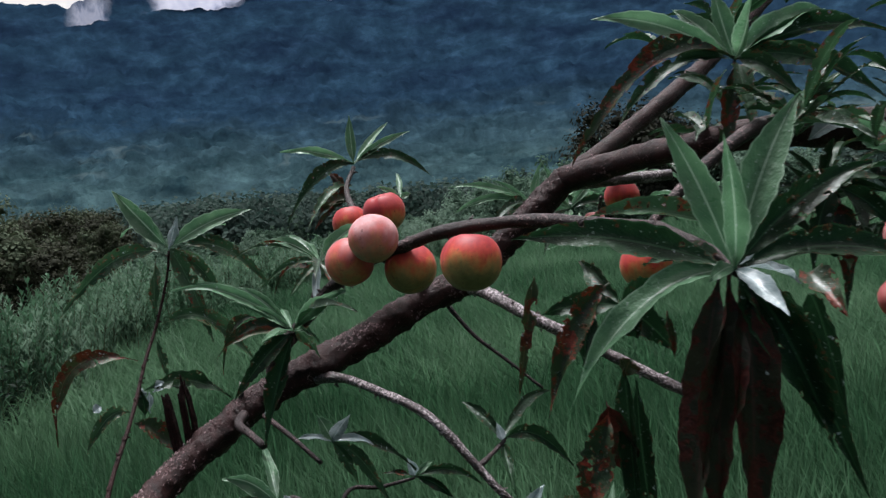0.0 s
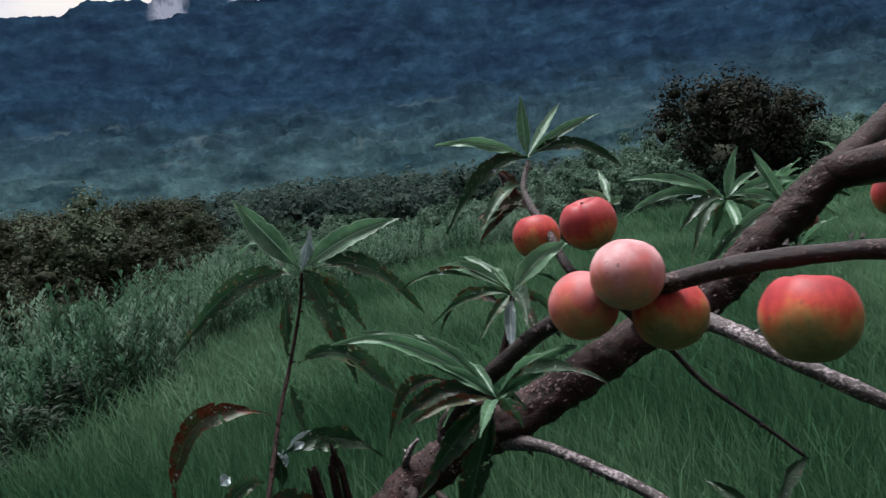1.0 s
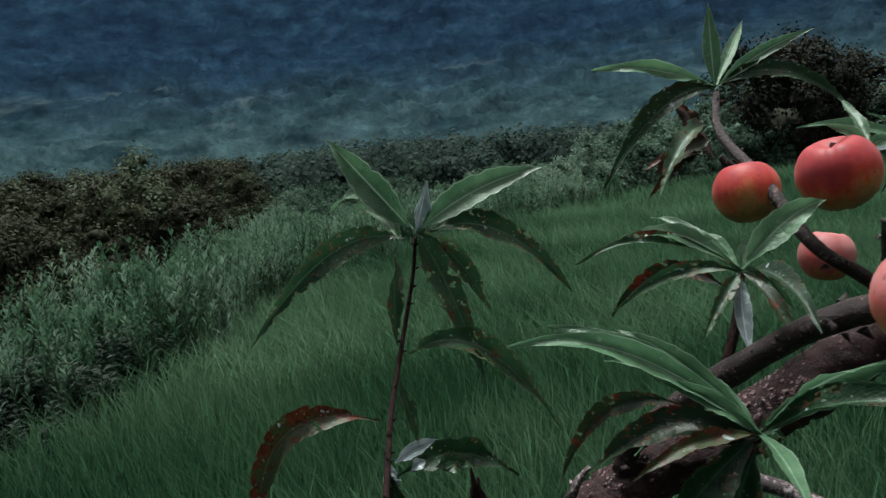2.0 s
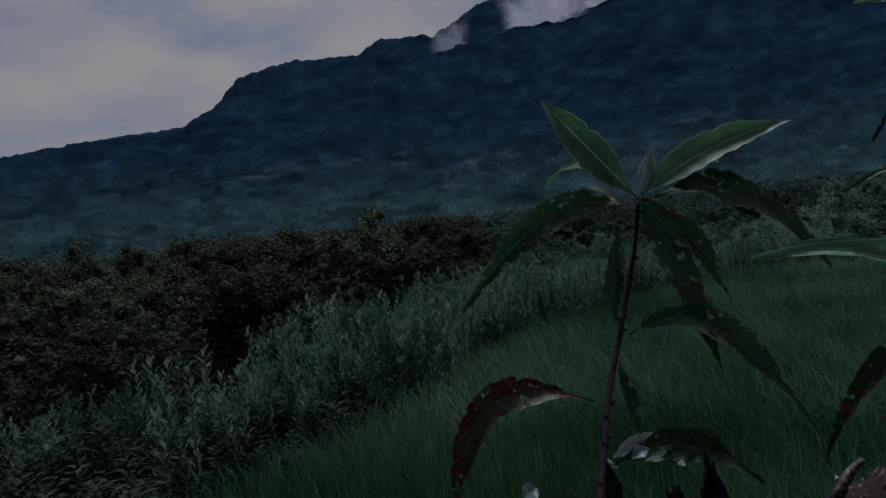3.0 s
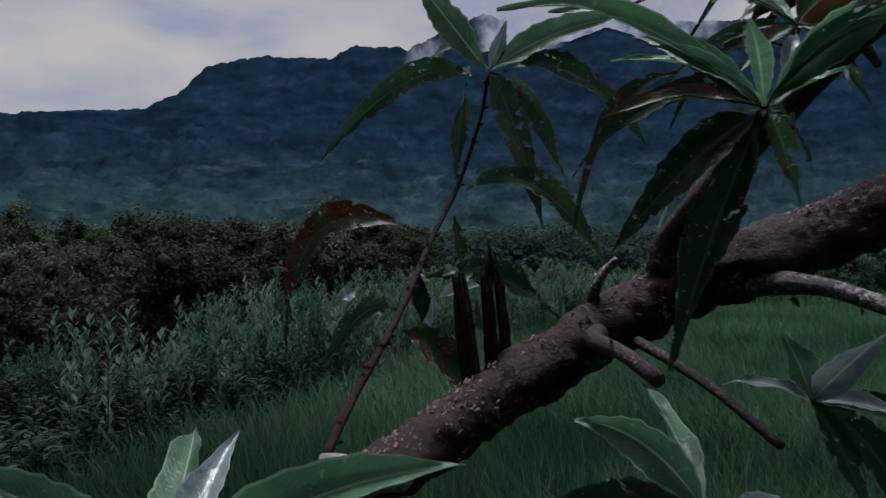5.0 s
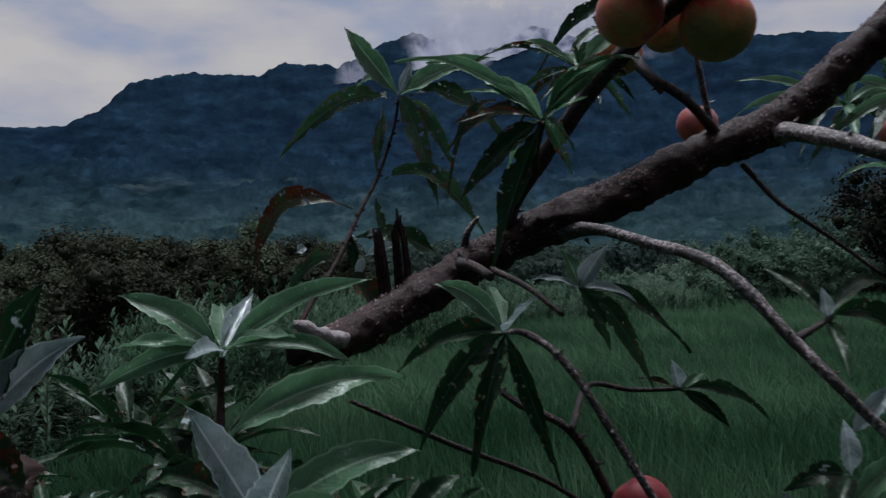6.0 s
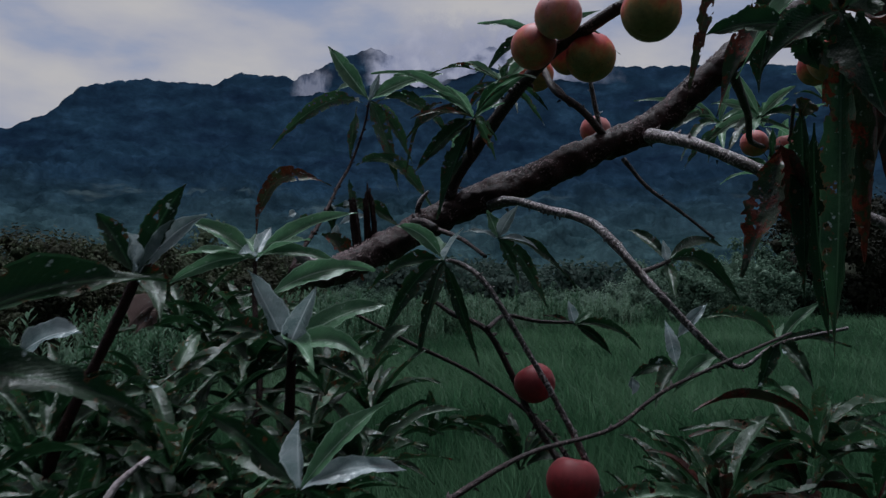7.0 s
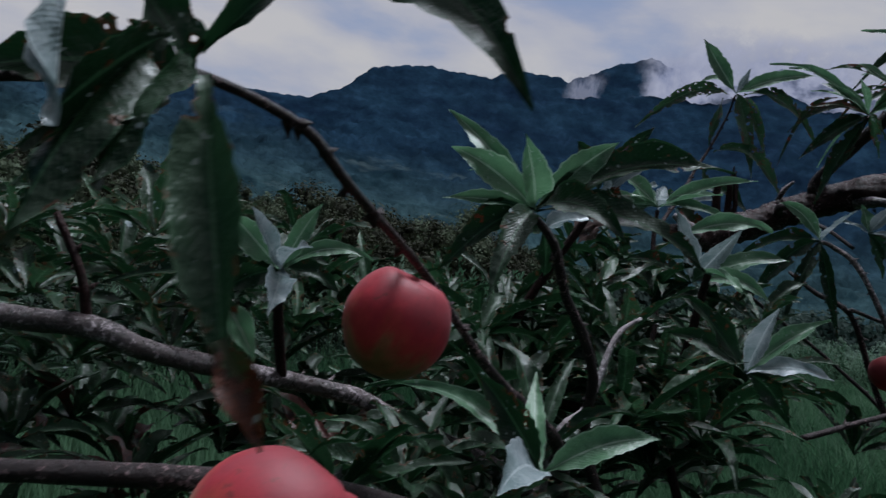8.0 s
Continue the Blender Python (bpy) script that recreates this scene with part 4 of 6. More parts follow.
leaf(shoot, (-0.438, 1.197, 1.449), (-0.504, 1.311, 1.471), 0.1, 0.015, "spotted", -18)
leaf(shoot, (-0.458, 1.122, 1.297), (-0.557, 1.064, 1.196), 0.70, 0.037, "brown", -68, 0.5)
leaf(shoot, (-0.458, 1.077, 1.233), (-0.513, 1.046, 1.184), 0.55, 0.027, "eaten", -67)
leaf(shoot, (-0.455, 1.078, 1.217), (-0.396, 1.109, 1.146), 0.3, 0.040, "rust", 81)
leaf(shoot, (-0.439, 1.088, 1.260), (-0.345, 1.175, 1.218), 0.3, 0.037, "dark", 63)
leaf(shoot, (-0.443, 1.085, 1.263), (-0.442, 1.086, 1.223), 0.05, 0.022, "dark", 157)
leaf(shoot, (-0.442, 1.086, 1.250), (-0.444, 1.085, 1.265), 0.1, 0.021, "silver", -24)
leaf(shoot, (-0.490, 1.060, 1.249), (-0.500, 1.054, 1.243), 0.1, 0.020, "silver", -63)
leaf(shoot, (-0.427, 1.094, 1.262), (-0.415, 1.101, 1.267), 0.1, 0.015, "silver", 58)
leaf(shoot, (-0.408, 1.105, 1.259), (-0.381, 1.119, 1.253), 0.3, 0.025, "eaten", 57)

# leaves on the fruiting twig
leaf(fruit_twig, (-0.185, 0.909, 1.355), (-0.320, 0.901, 1.415), 0.28, 0.02, "green", -56)
leaf(fruit_twig, (-0.185, 0.909, 1.355), (-0.241, 0.907, 1.391), 0.15, 0.015, "green", -61)
leaf(fruit_twig, (-0.185, 0.909, 1.355), (-0.146, 0.914, 1.373), 0.1, 0.016, "green", 55)
leaf(fruit_twig, (-0.185, 0.909, 1.355), (-0.098, 0.832, 1.382), 0.3, 0.022, "dark", 47)
leaf(fruit_twig, (-0.185, 0.909, 1.355), (-0.246, 1.019, 1.299), 0.25, 0.015, "green", -51)
leaf(fruit_twig, (-0.185, 0.909, 1.355), (-0.193, 0.783, 1.365), 0.1, 0.014, "green", -8)
leaf(fruit_twig, (-0.226, 0.907, 1.375), (-0.299, 1.000, 1.290), 0.35, 0.018, "rust", -91)
leaf(fruit_twig, (-0.185, 0.909, 1.355), (-0.298, 0.928, 1.419), 0.25, 0.016, "green", -54)
leaf(fruit_twig, (-0.185, 0.909, 1.355), (-0.210, 0.971, 1.375), 0.1, 0.012, "green", -17)
leaf(fruit_twig, (-0.187, 0.908, 1.349), (-0.228, 0.897, 1.225), 0.15, 0.034, "dark", -89)
leaf(fruit_twig, (-0.185, 0.909, 1.355), (-0.257, 0.887, 1.282), 0.15, 0.03, "dark", -81)
leaf(fruit_twig, (-0.185, 0.909, 1.355), (-0.115, 0.883, 1.400), 0.25, 0.028, "green", 95)
leaf(fruit_twig, (-0.185, 0.909, 1.355), (-0.283, 0.923, 1.326), 0.4, 0.026, "rust", -73)
leaf(fruit_twig, (-0.185, 0.909, 1.355), (-0.255, 0.955, 1.408), 0.15, 0.022, "green", -56)
leaf(fruit_twig, (-0.185, 0.909, 1.355), (-0.166, 0.965, 1.310), 0.3, 0.022, "eaten", 135)
leaf(fruit_twig, (-0.165, 1.029, 1.425), (-0.246, 1.024, 1.454), 0.35, 0.018, "green", -59)
leaf(fruit_twig, (-0.165, 1.029, 1.425), (-0.217, 1.084, 1.462), 0.2, 0.014, "green", -39)
leaf(fruit_twig, (-0.165, 1.029, 1.425), (-0.105, 1.039, 1.469), 0.25, 0.028, "green", 65)
leaf(fruit_twig, (-0.165, 1.029, 1.425), (-0.169, 0.990, 1.371), 0, 0.015, "silver", -7)
leaf(fruit_twig, (-0.172, 1.027, 1.412), (-0.251, 1.127, 1.373), 0.4, 0.02, "rust", -52)
leaf(fruit_twig, (-0.165, 1.029, 1.425), (-0.114, 1.156, 1.414), 0.2, 0.022, "dark", 25)
leaf(fruit_twig, (-0.165, 1.029, 1.425), (-0.152, 0.904, 1.412), 0.2, 0.02, "dark", 6)

# leaves behind the fruit
leaf(back_twig, (-0.131, 1.255, 1.561), (-0.132, 1.262, 1.641), 0, 0.022, "green", -3)
leaf(back_twig, (-0.131, 1.255, 1.561), (-0.077, 1.370, 1.634), 0.05, 0.016, "green", 28)
leaf(back_twig, (-0.131, 1.255, 1.561), (-0.036, 1.268, 1.607), 0.1, 0.019, "green", 66)
leaf(back_twig, (-0.131, 1.255, 1.561), (-0.245, 1.246, 1.589), 0.15, 0.021, "green", -63)
leaf(back_twig, (-0.131, 1.255, 1.561), (-0.005, 1.265, 1.529), 0.4, 0.026, "dark", 63)
leaf(back_twig, (-0.131, 1.255, 1.561), (-0.242, 1.237, 1.477), 0.4, 0.032, "dark", -72)
leaf(back_twig, (-0.137, 1.251, 1.526), (-0.201, 1.170, 1.464), 0.35, 0.026, "eaten", -40)
leaf(back_twig, (-0.138, 1.250, 1.512), (-0.193, 1.242, 1.482), 0.3, 0.034, "brown", -66)
leaf(back_twig, (-0.149, 1.249, 1.513), (-0.170, 1.250, 1.551), 0.2, 0.026, "brown", -84)
leaf(back_twig, (-0.053, 1.098, 1.500), (-0.059, 1.146, 1.538), 0.05, 0.012, "green", -16)
leaf(back_twig, (-0.053, 1.098, 1.500), (-0.039, 1.100, 1.506), 0.05, 0.014, "green", 60)
leaf(back_twig, (-0.053, 1.098, 1.500), (-0.086, 1.096, 1.519), 0.1, 0.012, "green", -75)
# far side rosette at (0.185, 1.551, 1.464)
leaf(far_twig, (0.185, 1.551, 1.464), (0.212, 1.561, 1.549), 0, 0.022, "green", 50)
leaf(far_twig, (0.185, 1.551, 1.464), (0.021, 1.539, 1.512), 0.2, 0.024, "green", -64)
leaf(far_twig, (0.185, 1.551, 1.464), (0.020, 1.534, 1.454), 0.3, 0.024, "green", -51)
leaf(far_twig, (0.185, 1.551, 1.464), (0.085, 1.448, 1.427), 0.3, 0.028, "dark", -32)
leaf(far_twig, (0.185, 1.551, 1.464), (0.181, 1.453, 1.387), 0.2, 0.024, "green", 14)
leaf(far_twig, (0.185, 1.551, 1.464), (0.336, 1.567, 1.474), 0.2, 0.028, "green", 50)
leaf(far_twig, (0.185, 1.551, 1.464), (0.269, 1.557, 1.441), 0.3, 0.022, "dark", 62)
leaf(far_twig, (0.185, 1.551, 1.464), (0.107, 1.474, 1.379), 0.4, 0.026, "eaten", -33)
leaf(far_twig, (0.185, 1.551, 1.464), (0.147, 1.662, 1.464), 0.1, 0.02, "silver", -34)
# far side rosette at (0.244, 1.452, 1.453)
leaf(far_twig, (0.244, 1.452, 1.453), (0.195, 1.437, 1.543), 0, 0.022, "green", -116)
leaf(far_twig, (0.244, 1.452, 1.453), (0.157, 1.431, 1.477), 0.2, 0.024, "green", -75)
leaf(far_twig, (0.244, 1.452, 1.453), (0.132, 1.429, 1.388), 0.3, 0.026, "green", -70)
leaf(far_twig, (0.244, 1.452, 1.453), (0.179, 1.383, 1.375), 0.3, 0.028, "dark", -43)
leaf(far_twig, (0.244, 1.452, 1.453), (0.310, 1.465, 1.513), 0.1, 0.026, "green", 73)
leaf(far_twig, (0.244, 1.452, 1.453), (0.345, 1.475, 1.456), 0.2, 0.026, "dark", 59)
leaf(far_twig, (0.179, 1.438, 1.430), (0.108, 1.425, 1.355), 0.4, 0.022, "eaten", -75)
leaf(far_twig, (0.244, 1.452, 1.453), (0.223, 1.384, 1.413), 0.1, 0.022, "green", -11)

# near rosette beside the thick limb
leaf(side_twig, (0.230, 0.616, 1.420), (0.055, 0.619, 1.459), 0.14, 0.042, "dark", -58)
leaf(side_twig, (0.230, 0.616, 1.420), (0.182, 0.625, 1.546), 0.05, 0.036, "green", -96)
leaf(side_twig, (0.230, 0.616, 1.420), (0.193, 0.521, 1.525), 0, 0.026, "green", -178)
leaf(side_twig, (0.230, 0.616, 1.420), (0.294, 0.625, 1.556), 0.12, 0.044, "green", 60)
leaf(side_twig, (0.230, 0.616, 1.420), (0.348, 0.621, 1.497), 0.18, 0.036, "dark", 57)
leaf(side_twig, (0.230, 0.616, 1.420), (0.388, 0.615, 1.410), 0.22, 0.04, "dark", 49)
leaf(side_twig, (0.230, 0.616, 1.420), (0.087, 0.609, 1.316), 0.35, 0.036, "green", -58)
leaf(side_twig, (0.231, 0.616, 1.424), (0.201, 0.594, 1.415), 0.1, 0.018, "green", -33)
leaf(side_twig, (0.230, 0.616, 1.420), (0.247, 0.558, 1.390), 0.15, 0.024, "silver", 36)
leaf(side_twig, (0.219, 0.616, 1.421), (0.181, 0.600, 1.185), 0.05, 0.046, "dead", -90)
leaf(side_twig, (0.236, 0.616, 1.423), (0.222, 0.600, 1.189), 0.05, 0.052, "dead", -144)
leaf(side_twig, (0.227, 0.616, 1.422), (0.200, 0.601, 1.205), 0.05, 0.046, "dead", -114)
leaf(side_twig, (0.230, 0.616, 1.420), (0.299, 0.605, 1.268), 0.3, 0.056, "dark", 96)
leaf(side_twig, (0.230, 0.616, 1.420), (0.322, 0.603, 1.230), 0.35, 0.044, "dark", 96)
leaf(side_twig, (0.230, 0.616, 1.420), (0.182, 0.708, 1.419), 0.15, 0.036, "dark", -40)
leaf(side_twig, (0.230, 0.616, 1.420), (0.334, 0.725, 1.388), 0.1, 0.03, "silver", 35)
leaf(side_twig, (0.143, 0.675, 1.411), (0.079, 0.667, 1.297), 0.3, 0.034, "rust", -67)
leaf(side_twig, (0.077, 0.676, 1.422), (0.054, 0.668, 1.312), 0.3, 0.018, "brown", -99)
leaf(side_twig, (0.191, 0.673, 1.382), (0.194, 0.670, 1.337), 0.1, 0.01, "brown", 176)
leaf(side_twig, (0.239, 0.678, 1.454), (0.126, 0.679, 1.469), 0.12, 0.034, "eaten", -56)
leaf(side_twig, (0.312, 0.675, 1.406), (0.318, 0.614, 1.375), 0.2, 0.034, "rust", 31)
leaf(side_twig, (0.315, 0.674, 1.386), (0.351, 0.684, 1.258), 0.5, 0.03, "dark", 139)

# high rosette on the right limb
leaf(right_limb, (0.336, 0.860, 1.619), (0.183, 0.864, 1.676), 0.2, 0.032, "green", -78)
leaf(right_limb, (0.336, 0.860, 1.619), (0.288, 0.913, 1.689), 0.1, 0.032, "green", -67)
leaf(right_limb, (0.336, 0.860, 1.619), (0.319, 0.866, 1.698), 0.05, 0.03, "green", -69)
leaf(right_limb, (0.336, 0.860, 1.619), (0.149, 0.853, 1.518), 0.5, 0.04, "rust", -66)
leaf(right_limb, (0.336, 0.860, 1.619), (0.200, 0.855, 1.553), 0.4, 0.03, "eaten", -65)
leaf(right_limb, (0.336, 0.860, 1.619), (0.315, 0.756, 1.665), 0, 0.026, "green", 125)
leaf(right_limb, (0.336, 0.860, 1.619), (0.439, 0.863, 1.666), 0.2, 0.04, "green", 64)
leaf(right_limb, (0.336, 0.860, 1.619), (0.511, 0.861, 1.632), 0.25, 0.036, "dark", 57)
leaf(right_limb, (0.336, 0.860, 1.619), (0.442, 0.829, 1.590), 0.25, 0.034, "eaten", 69)
leaf(right_limb, (0.336, 0.860, 1.619), (0.383, 0.807, 1.566), 0.3, 0.03, "dark", 66)
leaf(right_limb, (0.336, 0.860, 1.619), (0.510, 0.855, 1.552), 0.3, 0.038, "dark", 77)
leaf(right_limb, (0.336, 0.860, 1.619), (0.335, 0.811, 1.521), 0.3, 0.028, "eaten", 23)
leaf(right_limb, (0.336, 0.860, 1.619), (0.308, 0.850, 1.483), 0.3, 0.03, "rust", -88)
leaf(right_limb, (0.427, 0.805, 1.542), (0.384, 0.803, 1.522), 0.2, 0.034, "silver", -57)
leaf(right_limb, (0.427, 0.805, 1.539), (0.481, 0.802, 1.496), 0.2, 0.04, "green", 95)
leaf(right_limb, (0.409, 0.800, 1.473), (0.378, 0.794, 1.388), 0.3, 0.032, "dark", -53)
leaf(right_limb, (0.409, 0.800, 1.473), (0.474, 0.796, 1.415), 0.2, 0.03, "dark", 94)
leaf(right_limb, (0.409, 0.800, 1.473), (0.409, 0.791, 1.339), 0.3, 0.03, "rust", -153)

# leaves along the low twigs
leaf(low_twig, (-0.207, 0.843, 1.172), (-0.262, 0.829, 1.212), 0.3, 0.026, "green", -74)
leaf(low_twig, (-0.207, 0.843, 1.172), (-0.167, 0.762, 1.205), 0, 0.022, "silver", 58)
leaf(low_twig, (-0.207, 0.843, 1.172), (-0.279, 0.830, 1.072), 0.35, 0.03, "dark", -88)
leaf(low_twig, (-0.207, 0.843, 1.172), (-0.309, 0.867, 1.133), 0.25, 0.03, "dark", -69)
leaf(low_twig, (-0.207, 0.843, 1.172), (-0.227, 0.814, 1.063), 0.2, 0.026, "dark", -55)
leaf(low_twig, (-0.207, 0.843, 1.172), (-0.165, 0.857, 1.047), 0.2, 0.022, "dark", 94)
leaf(low_twig, (-0.207, 0.843, 1.172), (-0.249, 0.961, 1.206), 0.1, 0.02, "green", -5)
leaf(low_twig, (-0.160, 0.958, 1.204), (-0.130, 0.926, 1.245), 0, 0.024, "silver", 127)
leaf(low_twig, (-0.160, 0.958, 1.204), (-0.175, 0.953, 1.241), 0.05, 0.024, "green", -96)
leaf(low_twig, (-0.160, 0.958, 1.204), (-0.133, 0.966, 1.145), 0.1, 0.02, "eaten", 94)
leaf(low_twig, (-0.160, 0.958, 1.204), (-0.095, 0.976, 1.109), 0.3, 0.028, "eaten", 90)
leaf(low_twig, (-0.160, 0.958, 1.204), (-0.061, 1.007, 1.140), 0.3, 0.024, "dark", 79)
leaf(low_twig, (-0.160, 0.958, 1.204), (-0.109, 0.970, 1.191), 0.2, 0.016, "silver", 62)
leaf(low_twig, (-0.160, 0.958, 1.204), (-0.205, 0.947, 1.212), 0.2, 0.012, "silver", -60)
leaf(cross_twig, (-0.071, 1.137, 1.086), (-0.079, 1.115, 1.121), 0, 0.022, "silver", -148)
leaf(cross_twig, (-0.071, 1.137, 1.084), (-0.041, 1.143, 1.104), 0.1, 0.014, "green", 66)
leaf(cross_twig, (-0.071, 1.137, 1.084), (-0.015, 1.152, 1.038), 0.2, 0.022, "dark", 79)
leaf(cross_twig, (-0.071, 1.137, 1.084), (0.028, 1.184, 1.046), 0.3, 0.022, "dark", 64)
leaf(cross_twig, (-0.071, 1.137, 1.084), (-0.118, 1.126, 1.097), 0.1, 0.012, "rust", -59)
leaf(low_branch, (0.056, 0.988, 1.176), (0.049, 0.977, 1.204), 0, 0.016, "silver", -147)
leaf(low_branch, (0.056, 0.988, 1.176), (0.006, 1.032, 1.220), 0.2, 0.022, "dark", -51)
leaf(low_branch, (0.056, 0.988, 1.176), (0.063, 0.931, 1.129), 0.1, 0.02, "dark", 12)
leaf(low_branch, (0.056, 0.988, 1.176), (0.151, 1.012, 1.120), 0.5, 0.03, "dark", 78)
leaf(low_branch, (0.056, 0.988, 1.176), (0.139, 1.116, 1.202), 0.2, 0.022, "dark", 31)
leaf(low_branch, (0.065, 0.953, 1.080), (0.102, 0.960, 1.124), 0.1, 0.022, "silver", 68)
leaf(low_branch, (0.065, 0.954, 1.046), (0.047, 0.887, 1.106), 0.1, 0.022, "silver", -150)
leaf(low_branch, (0.062, 0.955, 1.013), (0.119, 0.966, 1.058), 0.3, 0.03, "green", 60)
leaf(low_branch, (0.065, 0.954, 1.046), (0.008, 0.942, 1.029), 0.3, 0.026, "dark", -52)
leaf(low_branch, (0.065, 0.954, 1.046), (0.037, 0.891, 1.003), 0.2, 0.028, "dark", -20)
leaf(low_branch, (0.011, 0.942, 1.032), (0.012, 0.943, 1.010), 0.0, 0.02, "silver", 172)
leaf(low_branch, (0.181, 0.938, 1.081), (0.232, 0.948, 1.130), 0.1, 0.02, "green", 60)
leaf(low_branch, (0.181, 0.938, 1.081), (0.094, 0.917, 1.106), 0.4, 0.026, "eaten", -60)
leaf(low_branch, (0.181, 0.938, 1.081), (0.263, 0.957, 1.075), 0.15, 0.026, "dark", 48)
leaf(low_branch, (0.181, 0.938, 1.081), (0.199, 1.007, 1.100), 0, 0.012, "green", 3)
leaf(low_branch, (0.181, 0.938, 1.081), (0.155, 0.934, 1.015), 0.3, 0.026, "dark", -67)
leaf(low_branch, (0.181, 0.938, 1.081), (0.208, 0.891, 1.032), 0.2, 0.026, "dark", 41)

# old leaves hanging from the side twig
leaf(side_twig, (0.146, 0.739, 1.277), (0.109, 0.735, 1.156), 0.08, 0.048, "rust", -84)
leaf(side_twig, (0.144, 0.738, 1.286), (0.169, 0.775, 1.195), 0.1, 0.056, "dead", 157)
leaf(side_twig, (0.177, 0.745, 1.304), (0.193, 0.756, 1.091), 0.1, 0.034, "dark", -178)
leaf(side_twig, (0.164, 0.741, 1.326), (0.169, 0.750, 1.128), 0.1, 0.03, "dark", -170)
leaf(side_twig, (0.173, 0.743, 1.326), (0.164, 0.742, 1.308), 0.2, 0.03, "brown", -74)
leaf(side_twig, (0.160, 0.717, 1.383), (0.083, 0.699, 1.383), 0.15, 0.032, "dark", -62)
leaf(side_twig, (0.160, 0.717, 1.383), (0.135, 0.773, 1.422), 0.1, 0.03, "dark", -51)
leaf(side_twig, (0.160, 0.717, 1.383), (0.202, 0.726, 1.400), 0.1, 0.04, "dark", 68)
leaf(side_twig, (0.160, 0.717, 1.383), (0.176, 0.722, 1.348), 0.2, 0.04, "dark", 123)
leaf(side_twig, (0.130, 0.710, 1.384), (0.121, 0.710, 1.327), 0.3, 0.03, "dark", -132)
leaf(side_twig, (0.160, 0.717, 1.383), (0.214, 0.731, 1.330), 0.2, 0.04, "dark", 112)

# low rosettes in front of the stump
leaf(front_twig, (-0.379, 0.703, 1.170), (-0.450, 0.685, 1.209), 0.12, 0.03, "green", -62)
leaf(front_twig, (-0.378, 0.703, 1.166), (-0.397, 0.777, 1.207), 0, 0.022, "silver", 18)
leaf(front_twig, (-0.379, 0.703, 1.170), (-0.275, 0.725, 1.219), 0.12, 0.028, "green", 74)
leaf(front_twig, (-0.379, 0.703, 1.170), (-0.295, 0.649, 1.187), 0.05, 0.022, "green", 44)
leaf(front_twig, (-0.379, 0.703, 1.170), (-0.456, 0.685, 1.172), 0.1, 0.022, "green", -51)
leaf(front_twig, (-0.379, 0.703, 1.170), (-0.473, 0.683, 1.138), 0.2, 0.024, "green", -66)
leaf(front_twig, (-0.379, 0.703, 1.170), (-0.290, 0.724, 1.162), 0.2, 0.026, "green", 53)
leaf(front_twig, (-0.379, 0.703, 1.170), (-0.366, 0.640, 1.172), 0.1, 0.02, "silver", -25)
leaf(front_twig, (-0.379, 0.703, 1.170), (-0.452, 0.816, 1.196), 0.05, 0.026, "green", -2)
leaf(front_twig, (-0.304, 0.622, 1.083), (-0.326, 0.583, 1.156), 0.08, 0.034, "silver", -109)
leaf(front_twig, (-0.304, 0.622, 1.083), (-0.251, 0.559, 1.142), 0, 0.03, "silver", 134)
leaf(front_twig, (-0.304, 0.622, 1.083), (-0.214, 0.641, 1.125), 0.2, 0.034, "green", 66)
leaf(front_twig, (-0.323, 0.616, 1.131), (-0.242, 0.692, 1.158), 0.2, 0.03, "green", 54)
leaf(front_twig, (-0.304, 0.622, 1.083), (-0.232, 0.511, 1.080), 0.2, 0.03, "green", 5)
leaf(front_twig, (-0.304, 0.622, 1.083), (-0.221, 0.608, 1.078), 0.3, 0.03, "green", 41)
leaf(front_twig, (-0.304, 0.622, 1.083), (-0.344, 0.614, 1.040), 0.3, 0.03, "dark", -87)
leaf(front_twig, (-0.304, 0.622, 1.083), (-0.406, 0.653, 1.093), 0.2, 0.028, "dark", -36)
leaf(front_twig, (-0.381, 0.499, 1.148), (-0.341, 0.505, 1.224), 0.15, 0.03, "dark", 116)
leaf(front_twig, (-0.381, 0.499, 1.148), (-0.325, 0.510, 1.199), 0.2, 0.026, "silver", 96)
leaf(front_twig, (-0.381, 0.499, 1.148), (-0.412, 0.490, 1.199), 0.2, 0.03, "dark", -62)
leaf(front_twig, (-0.381, 0.499, 1.148), (-0.348, 0.441, 1.180), 0.1, 0.03, "silver", -87)
leaf(front_twig, (-0.381, 0.499, 1.148), (-0.353, 0.506, 1.129), 0.3, 0.03, "rust", 56)
leaf(front_twig, (-0.381, 0.499, 1.148), (-0.326, 0.450, 1.116), 0.3, 0.028, "dark", 8)

# rosettes round the low fruit
leaf(upright_twig, (-0.319, 0.217, 1.099), (-0.372, 0.186, 1.129), 0.15, 0.028, "green", -76)
leaf(upright_twig, (-0.319, 0.217, 1.099), (-0.408, 0.232, 1.163), 0.1, 0.02, "green", -58)
leaf(upright_twig, (-0.319, 0.217, 1.099), (-0.306, 0.155, 1.136), 0, 0.028, "green", -140)
leaf(upright_twig, (-0.319, 0.217, 1.099), (-0.280, 0.240, 1.153), 0.15, 0.028, "green", 82)
leaf(upright_twig, (-0.319, 0.217, 1.099), (-0.213, 0.279, 1.147), 0.25, 0.034, "dark", 68)
leaf(upright_twig, (-0.319, 0.217, 1.099), (-0.371, 0.186, 1.095), 0.1, 0.016, "green", -59)
leaf(upright_twig, (-0.319, 0.217, 1.099), (-0.244, 0.183, 1.086), 0.3, 0.03, "dark", 47)
leaf(upright_twig, (-0.319, 0.217, 1.099), (-0.366, 0.190, 1.047), 0.3, 0.03, "dark", -80)
